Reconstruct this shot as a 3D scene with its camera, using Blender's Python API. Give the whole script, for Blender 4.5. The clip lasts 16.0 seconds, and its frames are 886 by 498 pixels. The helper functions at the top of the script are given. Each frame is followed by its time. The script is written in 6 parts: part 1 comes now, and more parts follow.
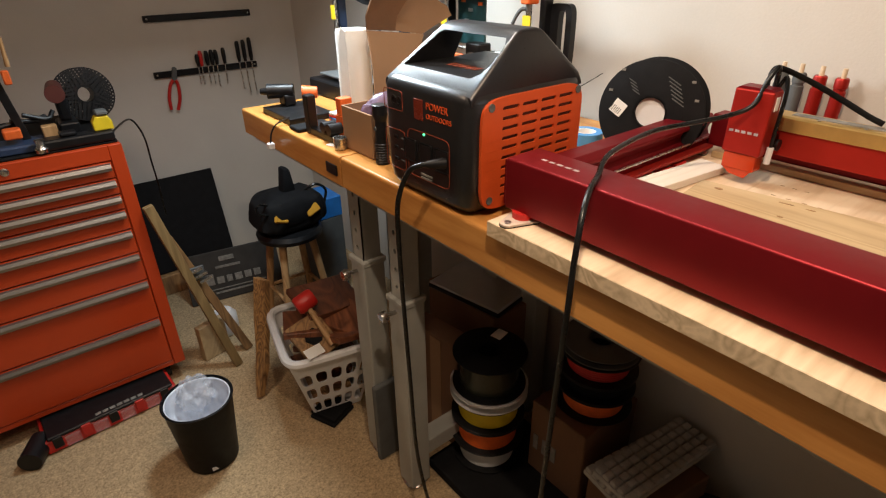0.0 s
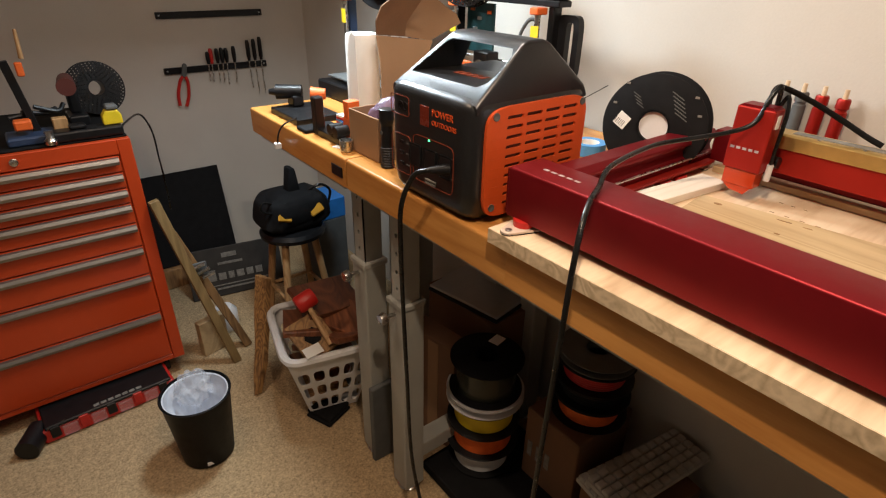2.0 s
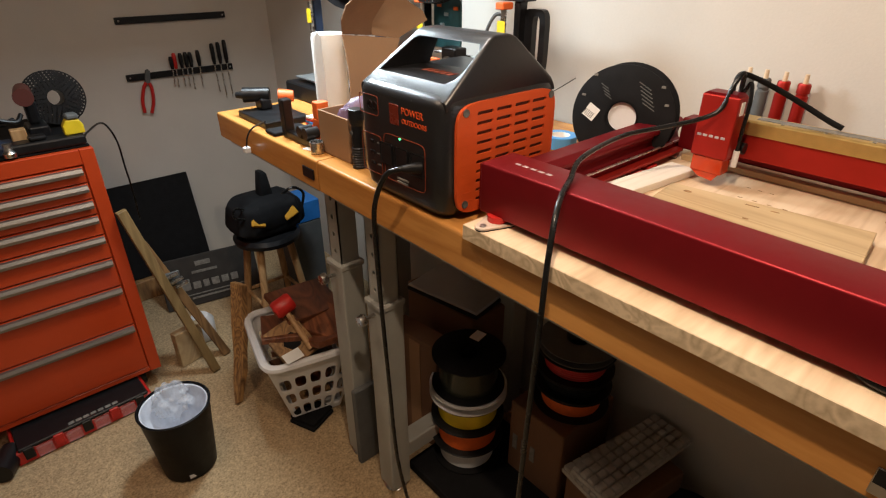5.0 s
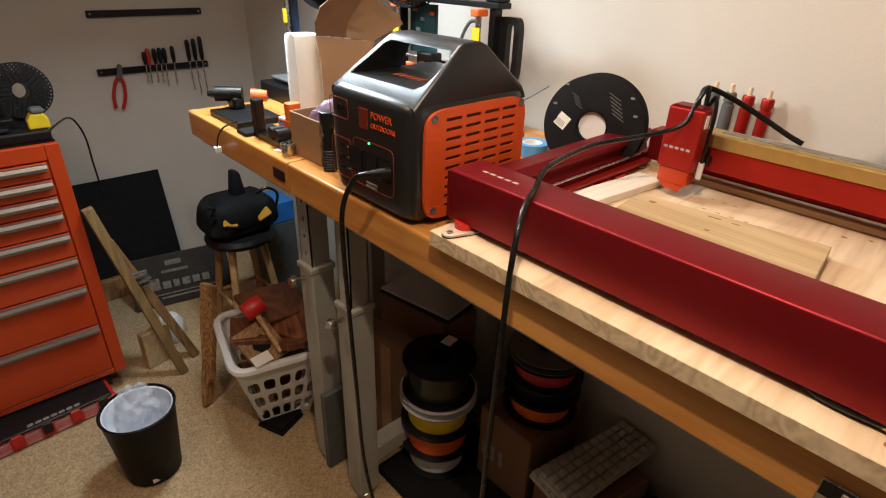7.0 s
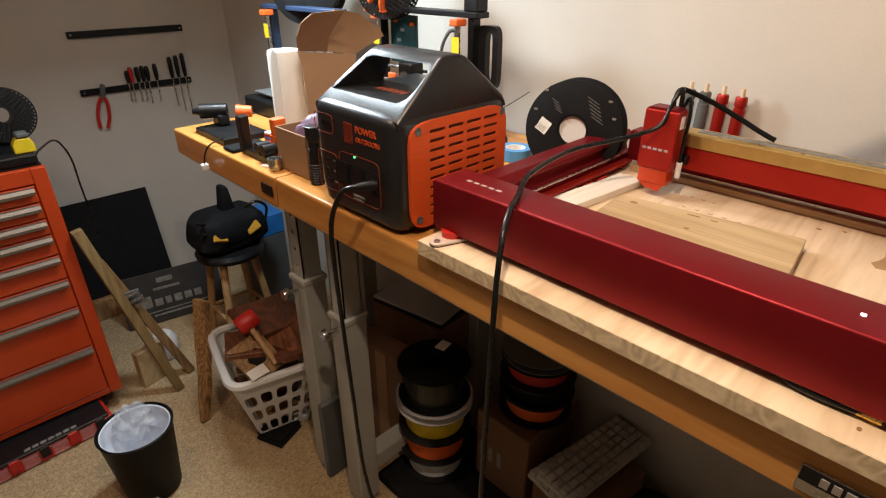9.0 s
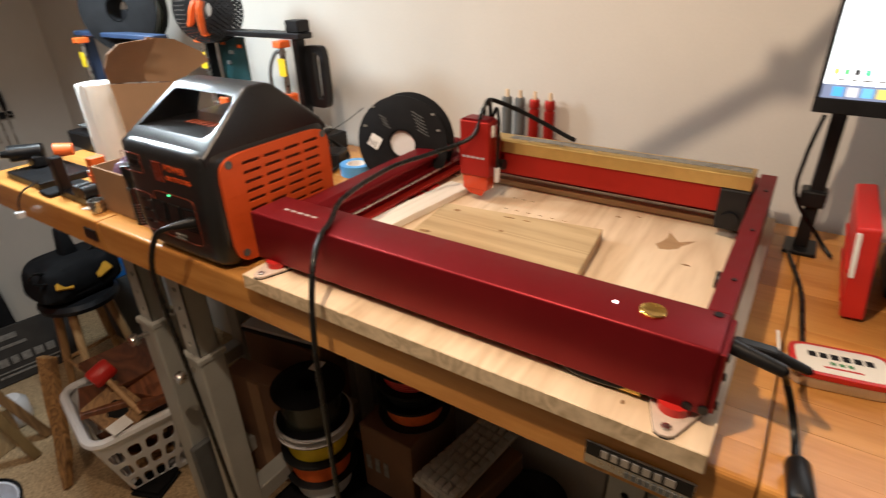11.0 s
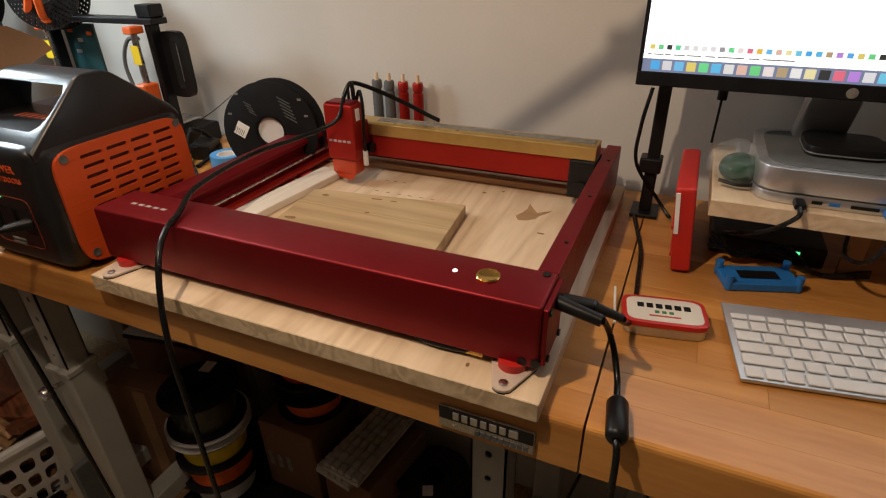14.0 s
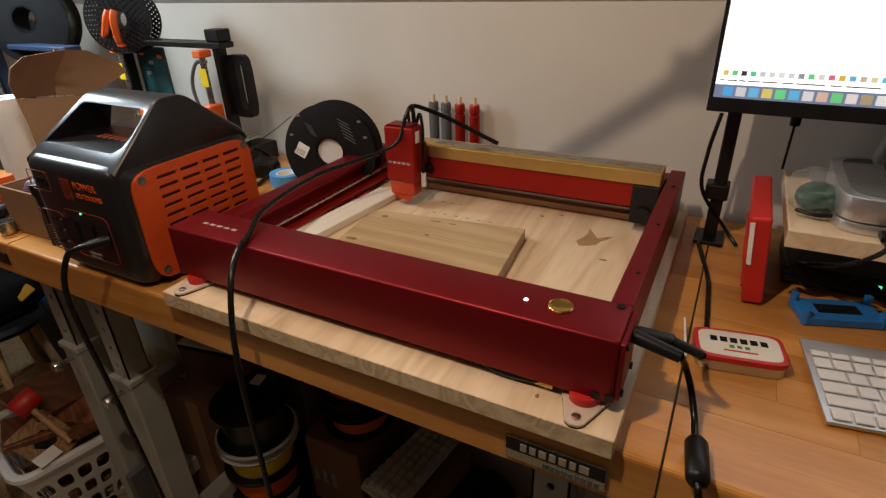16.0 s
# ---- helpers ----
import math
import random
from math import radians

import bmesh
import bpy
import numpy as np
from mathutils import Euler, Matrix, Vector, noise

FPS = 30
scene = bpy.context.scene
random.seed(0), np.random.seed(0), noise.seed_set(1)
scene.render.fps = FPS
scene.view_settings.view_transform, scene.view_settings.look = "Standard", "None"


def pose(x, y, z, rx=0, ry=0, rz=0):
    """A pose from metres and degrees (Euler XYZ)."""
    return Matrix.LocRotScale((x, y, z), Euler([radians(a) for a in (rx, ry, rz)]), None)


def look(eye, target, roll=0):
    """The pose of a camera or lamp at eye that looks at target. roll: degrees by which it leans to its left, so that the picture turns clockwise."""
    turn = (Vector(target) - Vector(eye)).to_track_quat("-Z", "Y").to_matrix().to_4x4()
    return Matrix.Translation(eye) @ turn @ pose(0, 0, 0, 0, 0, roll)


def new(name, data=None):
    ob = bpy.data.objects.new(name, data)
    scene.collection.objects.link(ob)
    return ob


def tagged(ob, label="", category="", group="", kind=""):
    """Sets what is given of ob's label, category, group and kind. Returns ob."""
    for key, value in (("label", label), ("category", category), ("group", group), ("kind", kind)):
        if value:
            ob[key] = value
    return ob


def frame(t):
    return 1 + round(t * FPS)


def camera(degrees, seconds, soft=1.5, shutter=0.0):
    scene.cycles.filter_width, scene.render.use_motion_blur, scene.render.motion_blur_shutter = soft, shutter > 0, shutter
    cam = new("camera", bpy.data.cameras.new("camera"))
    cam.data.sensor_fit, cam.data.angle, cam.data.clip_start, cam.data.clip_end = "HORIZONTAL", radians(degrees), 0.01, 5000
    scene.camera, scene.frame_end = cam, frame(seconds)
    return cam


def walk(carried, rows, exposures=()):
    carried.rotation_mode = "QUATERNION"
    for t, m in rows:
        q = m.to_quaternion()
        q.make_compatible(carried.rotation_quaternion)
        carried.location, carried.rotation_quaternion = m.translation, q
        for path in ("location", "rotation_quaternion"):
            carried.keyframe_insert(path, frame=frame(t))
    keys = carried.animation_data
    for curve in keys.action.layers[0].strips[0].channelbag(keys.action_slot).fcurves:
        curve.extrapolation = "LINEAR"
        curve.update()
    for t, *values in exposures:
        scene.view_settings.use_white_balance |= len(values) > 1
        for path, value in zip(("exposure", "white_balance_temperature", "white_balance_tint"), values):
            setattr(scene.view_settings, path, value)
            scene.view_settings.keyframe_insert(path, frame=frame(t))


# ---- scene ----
cam = camera(78.1, 16.0, soft=1.2, shutter=0.3)
PATH = [
    (0, (-0.495, 0.143, 1.283), (0.604, 1.52, 0.336), -0.7),
    (0.5, (-0.502, 0.142, 1.292), (0.605, 1.525, 0.363), 0.3),
    (1, (-0.502, 0.139, 1.291), (0.595, 1.53, 0.364), 1.1),
    (1.5, (-0.503, 0.138, 1.29), (0.584, 1.537, 0.361), 1.5),
    (2, (-0.5, 0.135, 1.29), (0.598, 1.521, 0.355), 1.2),
    (2.5, (-0.497, 0.141, 1.295), (0.613, 1.524, 0.369), 0.7),
    (3, (-0.513, 0.161, 1.296), (0.57, 1.572, 0.381), -0.1),
    (3.5, (-0.496, 0.149, 1.293), (0.626, 1.527, 0.375), 0.3),
    (4, (-0.495, 0.144, 1.289), (0.633, 1.506, 0.356), -0.5),
    (6.5, (-0.485, 0.123, 1.291), (0.723, 1.414, 0.356), 1.7),
    (7, (-0.478, 0.125, 1.293), (0.736, 1.412, 0.361), 2.0),
    (7.5, (-0.478, 0.116, 1.292), (0.737, 1.411, 0.371), 1.0),
    (8, (-0.482, 0.114, 1.295), (0.74, 1.411, 0.386), 0.4),
    (10.3, (-0.483, 0.103, 1.32), (0.821, 1.306, 0.396), 0.1),
    (10.5, (-0.471, 0.095, 1.315), (0.858, 1.28, 0.403), 0.1),
    (11, (-0.415, 0.025, 1.338), (1.054, 1.023, 0.417), -1.8),
    (11.5, (-0.386, -0.047, 1.329), (1.193, 0.695, 0.352), -2.5),
    (12, (-0.383, -0.062, 1.333), (1.22, 0.617, 0.348), -2.6),
    (12.5, (-0.387, -0.067, 1.334), (1.214, 0.631, 0.36), -2.7),
    (13, (-0.391, -0.062, 1.331), (1.209, 0.65, 0.365), -2.0),
    (13.5, (-0.39, -0.052, 1.332), (1.208, 0.663, 0.365), -1.3),
    (14, (-0.391, -0.051, 1.331), (1.201, 0.678, 0.366), -1.3),
    (14.5, (-0.395, -0.047, 1.336), (1.202, 0.691, 0.385), -1.1),
    (15, (-0.393, -0.044, 1.337), (1.199, 0.712, 0.391), -1.2),
    (15.5, (-0.394, -0.032, 1.337), (1.178, 0.767, 0.392), -2.5),
    (16, (-0.4, -0.014, 1.343), (1.16, 0.84, 0.428), -2.0),
]
walk(cam, [(t, look(eye, target, roll)) for t, eye, target, roll in PATH],
     [(0.0, 0.17), (8.2, 0.13), (10.5, 0.10), (11.1, 0.06), (11.6, -0.18), (12.5, -0.50), (14.5, -0.74), (16.0, -0.86)])

# ---- light ----
world = bpy.data.worlds.new("room_dark")
scene.world = world
world.use_nodes = True
world.node_tree.nodes["Background"].inputs[0].default_value = (0.55, 0.6, 0.7, 1)
world.node_tree.nodes["Background"].inputs[1].default_value = 0.008


def lamp(name, kind, place, aim, watts, colour, size):
    data = bpy.data.lights.new(name, kind)
    data.energy, data.color = watts, colour
    if kind == "AREA":
        data.shape, data.size = "DISK", size
    else:
        data.shadow_soft_size = size
    ob = new(name, data)
    ob.matrix_world = look(place, aim)
    return ob


lamp("bench_lamp_light", "AREA", (0.11, 1.50, 1.52), (0.09, 1.22, 0.93), 11.5, (0.80, 0.93, 1.0), 0.20)
lamp("over_bench_light", "AREA", (0.07, 0.86, 1.60), (0.16, 0.55, 0.9), 2.6, (1.0, 0.90, 0.80), 0.12)
lamp("desk_lamp_light", "AREA", (-0.30, 0.30, 1.82), (0.30, 0.10, 0.95), 8.4, (1.0, 0.77, 0.56), 0.035)
lamp("room_lamp_light", "AREA", (-0.52, 1.12, 1.92), (-0.48, 1.25, 0.3), 4.2, (1.0, 0.75, 0.56), 0.30)

# ---- materials ----


def mat(name, colour, rough=0.6, metal=0.0, var=0.12, scale=30.0, bump=0.0, fine=300.0, stretch=(1, 1, 1), spec=0.5):
    m = bpy.data.materials.new(name)
    m.use_nodes = True
    nt = m.node_tree
    b = nt.nodes["Principled BSDF"]
    b.inputs["Roughness"].default_value, b.inputs["Metallic"].default_value = rough, metal
    b.inputs["Specular IOR Level"].default_value = spec
    tc = nt.nodes.new("ShaderNodeTexCoord")
    mp = nt.nodes.new("ShaderNodeMapping")
    mp.inputs["Scale"].default_value = stretch
    nt.links.new(tc.outputs["Object"], mp.inputs["Vector"])
    n1 = nt.nodes.new("ShaderNodeTexNoise")
    n1.inputs["Scale"].default_value, n1.inputs["Detail"].default_value = scale, 6
    n2 = nt.nodes.new("ShaderNodeTexNoise")
    n2.inputs["Scale"].default_value, n2.inputs["Detail"].default_value = fine, 3
    for n in (n1, n2):
        nt.links.new(mp.outputs[0], n.inputs["Vector"])
    mx = nt.nodes.new("ShaderNodeMath")
    mx.operation = "MULTIPLY_ADD"
    nt.links.new(n2.outputs[0], mx.inputs[0])
    mx.inputs[1].default_value = 0.4
    nt.links.new(n1.outputs[0], mx.inputs[2])
    cr = nt.nodes.new("ShaderNodeValToRGB")
    nt.links.new(mx.outputs[0], cr.inputs[0])
    cr.color_ramp.elements[0].position, cr.color_ramp.elements[1].position = 0.45, 0.95
    cr.color_ramp.elements[0].color = (*[max(0, c * (1 - var)) for c in colour], 1)
    cr.color_ramp.elements[1].color = (*[min(1, c * (1 + var)) for c in colour], 1)
    nt.links.new(cr.outputs[0], b.inputs["Base Color"])
    rr = nt.nodes.new("ShaderNodeMapRange")
    nt.links.new(mx.outputs[0], rr.inputs[0])
    rr.inputs[1].default_value, rr.inputs[2].default_value = 0.4, 1.0
    rr.inputs[3].default_value, rr.inputs[4].default_value = max(0.02, rough - 0.07), min(1, rough + 0.07)
    nt.links.new(rr.outputs[0], b.inputs["Roughness"])
    if bump:
        bp = nt.nodes.new("ShaderNodeBump")
        bp.inputs["Strength"].default_value, bp.inputs["Distance"].default_value = bump, 0.003
        nt.links.new(mx.outputs[0], bp.inputs["Height"])
        nt.links.new(bp.outputs[0], b.inputs["Normal"])
    return m


def wood(name, light, dark, axis="y", ring=9.0, rough=0.45, grain=1.0, vary=0.0):
    """Grain that runs along one axis: bent rings and fine streaks."""
    m = bpy.data.materials.new(name)
    m.use_nodes = True
    nt = m.node_tree
    b = nt.nodes["Principled BSDF"]
    b.inputs["Roughness"].default_value = rough
    tc = nt.nodes.new("ShaderNodeTexCoord")
    mp = nt.nodes.new("ShaderNodeMapping")
    mp.inputs["Scale"].default_value = {"x": (0.12, 1, 1), "y": (1, 0.12, 1), "z": (1, 1, 0.12)}[axis]
    info = nt.nodes.new("ShaderNodeObjectInfo")
    add = nt.nodes.new("ShaderNodeVectorMath")
    add.operation = "ADD"
    nt.links.new(tc.outputs["Object"], add.inputs[0])
    mul = nt.nodes.new("ShaderNodeVectorMath")
    mul.operation = "SCALE"
    mul.inputs[0].default_value = (3.1, 1.7, 2.3)
    nt.links.new(info.outputs["Random"], mul.inputs["Scale"])
    nt.links.new(mul.outputs[0], add.inputs[1])
    nt.links.new(add.outputs[0], mp.inputs["Vector"])
    w = nt.nodes.new("ShaderNodeTexNoise")
    w.inputs["Scale"].default_value, w.inputs["Detail"].default_value, w.inputs["Distortion"].default_value = ring, 2, 1.5
    nt.links.new(mp.outputs[0], w.inputs["Vector"])
    rings = nt.nodes.new("ShaderNodeMath")
    rings.operation = "MULTIPLY"
    rings.inputs[1].default_value = 7 * grain
    nt.links.new(w.outputs[0], rings.inputs[0])
    fr = nt.nodes.new("ShaderNodeMath")
    fr.operation = "PINGPONG"
    fr.inputs[1].default_value = 0.5
    nt.links.new(rings.outputs[0], fr.inputs[0])
    f = nt.nodes.new("ShaderNodeTexNoise")
    f.inputs["Scale"].default_value, f.inputs["Detail"].default_value = 160, 4
    nt.links.new(mp.outputs[0], f.inputs["Vector"])
    s = nt.nodes.new("ShaderNodeMath")
    s.operation = "MULTIPLY_ADD"
    nt.links.new(f.outputs[0], s.inputs[0])
    s.inputs[1].default_value = 0.6
    nt.links.new(fr.outputs[0], s.inputs[2])
    big = nt.nodes.new("ShaderNodeTexNoise")
    big.inputs["Scale"].default_value = 2.2
    nt.links.new(add.outputs[0], big.inputs["Vector"])
    s2 = nt.nodes.new("ShaderNodeMath")
    s2.operation = "MULTIPLY_ADD"
    nt.links.new(big.outputs[0], s2.inputs[0])
    s2.inputs[1].default_value = 0.35
    nt.links.new(s.outputs[0], s2.inputs[2])
    cr = nt.nodes.new("ShaderNodeValToRGB")
    cr.color_ramp.elements[0].position, cr.color_ramp.elements[1].position = 0.35, 0.95
    cr.color_ramp.elements[0].color, cr.color_ramp.elements[1].color = (*dark, 1), (*light, 1)
    nt.links.new(s2.outputs[0], cr.inputs[0])
    hs = nt.nodes.new("ShaderNodeHueSaturation")
    nt.links.new(cr.outputs[0], hs.inputs["Color"])
    vr = nt.nodes.new("ShaderNodeMapRange")
    vr.inputs[3].default_value, vr.inputs[4].default_value = 1 - vary, 1 + vary
    nt.links.new(info.outputs["Random"], vr.inputs[0])
    nt.links.new(vr.outputs[0], hs.inputs["Value"])
    nt.links.new(hs.outputs[0], b.inputs["Base Color"])
    bp = nt.nodes.new("ShaderNodeBump")
    bp.inputs["Strength"].default_value, bp.inputs["Distance"].default_value = 0.12, 0.001
    nt.links.new(f.outputs[0], bp.inputs["Height"])
    nt.links.new(bp.outputs[0], b.inputs["Normal"])
    return m


def glow(name, colour, strength):
    m = bpy.data.materials.new(name)
    m.use_nodes = True
    b = m.node_tree.nodes["Principled BSDF"]
    b.inputs["Base Color"].default_value = (*[c * 0.3 for c in colour], 1)
    b.inputs["Emission Color"].default_value = (*colour, 1)
    b.inputs["Emission Strength"].default_value = strength
    return m


def clear(name, colour, rough=0.05, alpha=0.35):
    """Thin film: part clear, part glossy."""
    m = bpy.data.materials.new(name)
    m.use_nodes = True
    b = m.node_tree.nodes["Principled BSDF"]
    b.inputs["Base Color"].default_value = (*colour, 1)
    b.inputs["Roughness"].default_value = rough
    b.inputs["Alpha"].default_value = alpha
    return m


LOGO = mat("dull_white_print", (0.40, 0.33, 0.33), 0.6)
WALL = mat("painted_plaster", (0.60, 0.565, 0.515), 0.85, var=0.05, scale=5, bump=0.25, fine=220)
CEIL = mat("textured_ceiling", (0.62, 0.61, 0.60), 0.95, var=0.08, scale=60, bump=1.0, fine=160)
CARPET = mat("beige_carpet", (0.43, 0.31, 0.18), 1.0, var=0.42, scale=170, bump=1.0, fine=380, spec=0.05)
BEECH = wood("varnished_beech", (0.66, 0.315, 0.085), (0.49, 0.205, 0.048), "y", 5, 0.27, 0.6, vary=0.14)
PINE = wood("pale_pine", (0.76, 0.60, 0.42), (0.60, 0.44, 0.28), "x", 7, 0.55)
PINE_END = wood("pine_edge", (0.70, 0.56, 0.38), (0.44, 0.33, 0.20), "x", 12, 0.65, 0.9)
POPLAR = wood("poplar_slab", (0.53, 0.39, 0.22), (0.40, 0.28, 0.15), "y", 5, 0.5)
WHITE_WOOD = wood("white_wood", (0.82, 0.78, 0.70), (0.70, 0.64, 0.55), "x", 6, 0.5)
KNOTW = wood("knot_wood", (0.42, 0.27, 0.14), (0.28, 0.16, 0.08), "y", 14, 0.6)
OLD_WOOD = wood("weathered_wood", (0.36, 0.20, 0.08), (0.14, 0.07, 0.03), "z", 9, 0.7, 1.3, 0.2)
RED_WOOD = wood("red_brown_wood", (0.22, 0.075, 0.03), (0.09, 0.028, 0.012), "y", 8, 0.5, 1.2, 0.25)
STICK = wood("turned_stick_wood", (0.50, 0.30, 0.14), (0.33, 0.18, 0.07), "z", 9, 0.5)
ANOD = mat("red_anodised_aluminium", (0.20, 0.005, 0.010), 0.46, 0.62, 0.06, 40, fine=700)
ANOD2 = mat("bright_red_anodised", (0.36, 0.015, 0.009), 0.44, 0.55, 0.06, 40, fine=700)
GOLD = mat("gold_anodised", (0.62, 0.43, 0.16), 0.35, 0.85, 0.08, 60, fine=600)
BRASS = mat("brass", (0.70, 0.47, 0.13), 0.25, 1.0, 0.08, 90)
STEEL = mat("steel", (0.55, 0.54, 0.52), 0.28, 1.0, 0.08, 70)
CHROME = mat("drawer_pull_aluminium", (0.33, 0.305, 0.28), 0.45, 0.9, 0.08, 40, stretch=(0.1, 1, 1))
BLACK = mat("black_plastic", (0.008, 0.008, 0.009), 0.38, var=0.3, scale=50, spec=0.3)
BINBLACK = mat("satin_black_bin", (0.006, 0.006, 0.007), 0.5, var=0.3, spec=0.15)
BLACKM = mat("matt_black", (0.010, 0.010, 0.011), 0.75, var=0.3, scale=40, bump=0.1, spec=0.12)
CASE = mat("textured_black_case", (0.009, 0.009, 0.010), 0.32, var=0.04, scale=400, fine=1400, spec=0.6)
RUBBER = mat("black_cable_rubber", (0.007, 0.007, 0.007), 0.28, var=0.2, spec=0.3)
ORANGE = mat("orange_plastic", (0.62, 0.085, 0.016), 0.42, var=0.06, scale=30)
# orange plastic darkened to the shade inside the vent slots
VENT_IN = mat("vent_slot_shade", (0.075, 0.014, 0.006), 0.7, var=0.4, scale=200)
ORANGE_P = mat("orange_print", (0.75, 0.13, 0.02), 0.5, var=0.1, scale=60)
CABINET = mat("orange_red_enamel", (0.50, 0.052, 0.010), 0.33, var=0.05, scale=6)
RED = mat("red_plastic", (0.52, 0.018, 0.014), 0.4, var=0.08)
GREYP = mat("grey_powder_coat", (0.36, 0.36, 0.33), 0.5, var=0.08, scale=14, bump=0.06)
DGREY = mat("dark_grey_block", (0.10, 0.105, 0.105), 0.7, var=0.2, scale=18, bump=0.3)
CARD = mat("brown_cardboard", (0.29, 0.165, 0.085), 0.85, var=0.08, scale=9, bump=0.1)
# the box's cardboard again, darkened to paint in shade on the folded flap
CARD_S = mat("shaded_cardboard", (0.25, 0.135, 0.07), 0.9, var=0.16, scale=14, bump=0.15)
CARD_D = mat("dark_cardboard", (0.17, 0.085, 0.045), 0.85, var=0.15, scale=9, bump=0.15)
PAPER = mat("white_paper", (0.82, 0.82, 0.80), 0.9, var=0.04, scale=30, bump=0.15)
WHITEP = mat("white_plastic", (0.72, 0.72, 0.73), 0.4, var=0.04, scale=20)
SILVER = mat("silver_aluminium", (0.60, 0.60, 0.61), 0.35, 0.85, 0.05, 30)
YELLOW = mat("yellow_plastic", (0.75, 0.55, 0.02), 0.45, var=0.08)
BLUE = mat("blue_plastic", (0.02, 0.17, 0.52), 0.45, var=0.1)
BLUE_L = mat("light_blue_tape", (0.08, 0.30, 0.62), 0.5, var=0.1)
GREEN = clear("green_lens", (0.0, 0.055, 0.026), 0.05, 0.9)
FILM = clear("clear_plastic_film", (0.70, 0.74, 0.76), 0.05, 0.11)
SHIELD = clear("orange_shield", (0.55, 0.045, 0.010), 0.1, 0.78)
DARKFIL = clear("dark_translucent_filament", (0.035, 0.04, 0.03), 0.25, 0.95)
SIGN = mat("dark_sign_board", (0.030, 0.027, 0.024), 0.7, var=0.4, scale=20, bump=0.2)
SIGN_L = mat("worn_grey_lettering", (0.20, 0.19, 0.17), 0.8, var=0.4, scale=80)
PURPLE = mat("purple_bag", (0.12, 0.07, 0.13), 0.35, var=0.4, scale=50)
TINW = mat("cream_tin_print", (0.74, 0.70, 0.62), 0.4, var=0.04)
SCREEN = glow("screen_white", (0.95, 0.98, 1.0), 2.6)
SCREEN_D = glow("screen_dock", (0.30, 0.36, 0.55), 0.8)
LEDW = glow("white_led", (0.9, 0.95, 1.0), 8)
LEDG = glow("green_led", (0.1, 1.0, 0.35), 2.2)
DISPLAY = mat("dim_display", (0.14, 0.02, 0.01), 0.25, var=0.2)

# ---- mesh helpers ----
OFF = {}


def thing(name, label, category, base, group="", kind=""):
    ob = new(name)
    ob.empty_display_size = 0.05
    ob.location = base
    OFF[ob.name] = Vector(base)
    return tagged(ob, label, category, group, kind)


def part(name, bm, material, parent, label="", smooth=False):
    """One mesh under a thing or a part; bm is in world places."""
    base = OFF[parent.name]
    bm.transform(Matrix.Translation(-base))
    me = bpy.data.meshes.new(name)
    bm.to_mesh(me)
    bm.free()
    me.materials.append(material)
    if smooth:
        for p in me.polygons:
            p.use_smooth = True
        me.set_sharp_from_angle(angle=radians(40))
    ob = new(name, me)
    ob.parent = parent
    OFF[ob.name] = base
    if label:
        tagged(ob, label)
    return ob


def solid(name, bm, material, label, category, kind="", smooth=False, group=""):
    """A thing of one mesh, its origin at its base."""
    zs = [v.co for v in bm.verts]
    base = Vector((sum(v.x for v in zs) / len(zs), sum(v.y for v in zs) / len(zs), min(v.z for v in zs)))
    bm.transform(Matrix.Translation(-base))
    me = bpy.data.meshes.new(name)
    bm.to_mesh(me)
    bm.free()
    me.materials.append(material)
    if smooth:
        for p in me.polygons:
            p.use_smooth = True
        me.set_sharp_from_angle(angle=radians(40))
    ob = new(name, me)
    ob.location = base
    OFF[ob.name] = base
    return tagged(ob, label, category, group, kind)


def bx(x0, x1, y0, y1, z0, z1, bev=0.0, seg=1, bm=None, m=None):
    """A box, with bevelled edges; added to bm where one is given."""
    own = bmesh.new()
    mid = ((x0 + x1) / 2, (y0 + y1) / 2, (z0 + z1) / 2)
    bmesh.ops.create_cube(own, size=1, matrix=Matrix.LocRotScale(mid, None, (abs(x1 - x0), abs(y1 - y0), abs(z1 - z0))))
    if bev:
        bmesh.ops.bevel(own, geom=own.edges[:], offset=bev, segments=seg, profile=0.5, affect="EDGES")
    if m:
        own.transform(m)
    return merge(bm, own)


def merge(bm, own):
    if bm is None:
        return own
    me = bpy.data.meshes.new("tmp")
    own.to_mesh(me)
    bm.from_mesh(me)
    bpy.data.meshes.remove(me)
    own.free()
    return bm


def about(place, rx=0, ry=0, rz=0):
    """A turn about a place."""
    return Matrix.Translation(place) @ pose(0, 0, 0, rx, ry, rz) @ Matrix.Translation(-Vector(place))


def cy(a, b, r, r2=None, n=24, bm=None, caps=True):
    """A cylinder or cone from a to b."""
    a, b = Vector(a), Vector(b)
    own = bmesh.new()
    bmesh.ops.create_cone(own, cap_ends=caps, segments=n, radius1=r, radius2=r if r2 is None else r2, depth=(b - a).length)
    own.transform(Matrix.Translation((a + b) / 2) @ (b - a).to_track_quat("Z", "Y").to_matrix().to_4x4())
    return merge(bm, own)


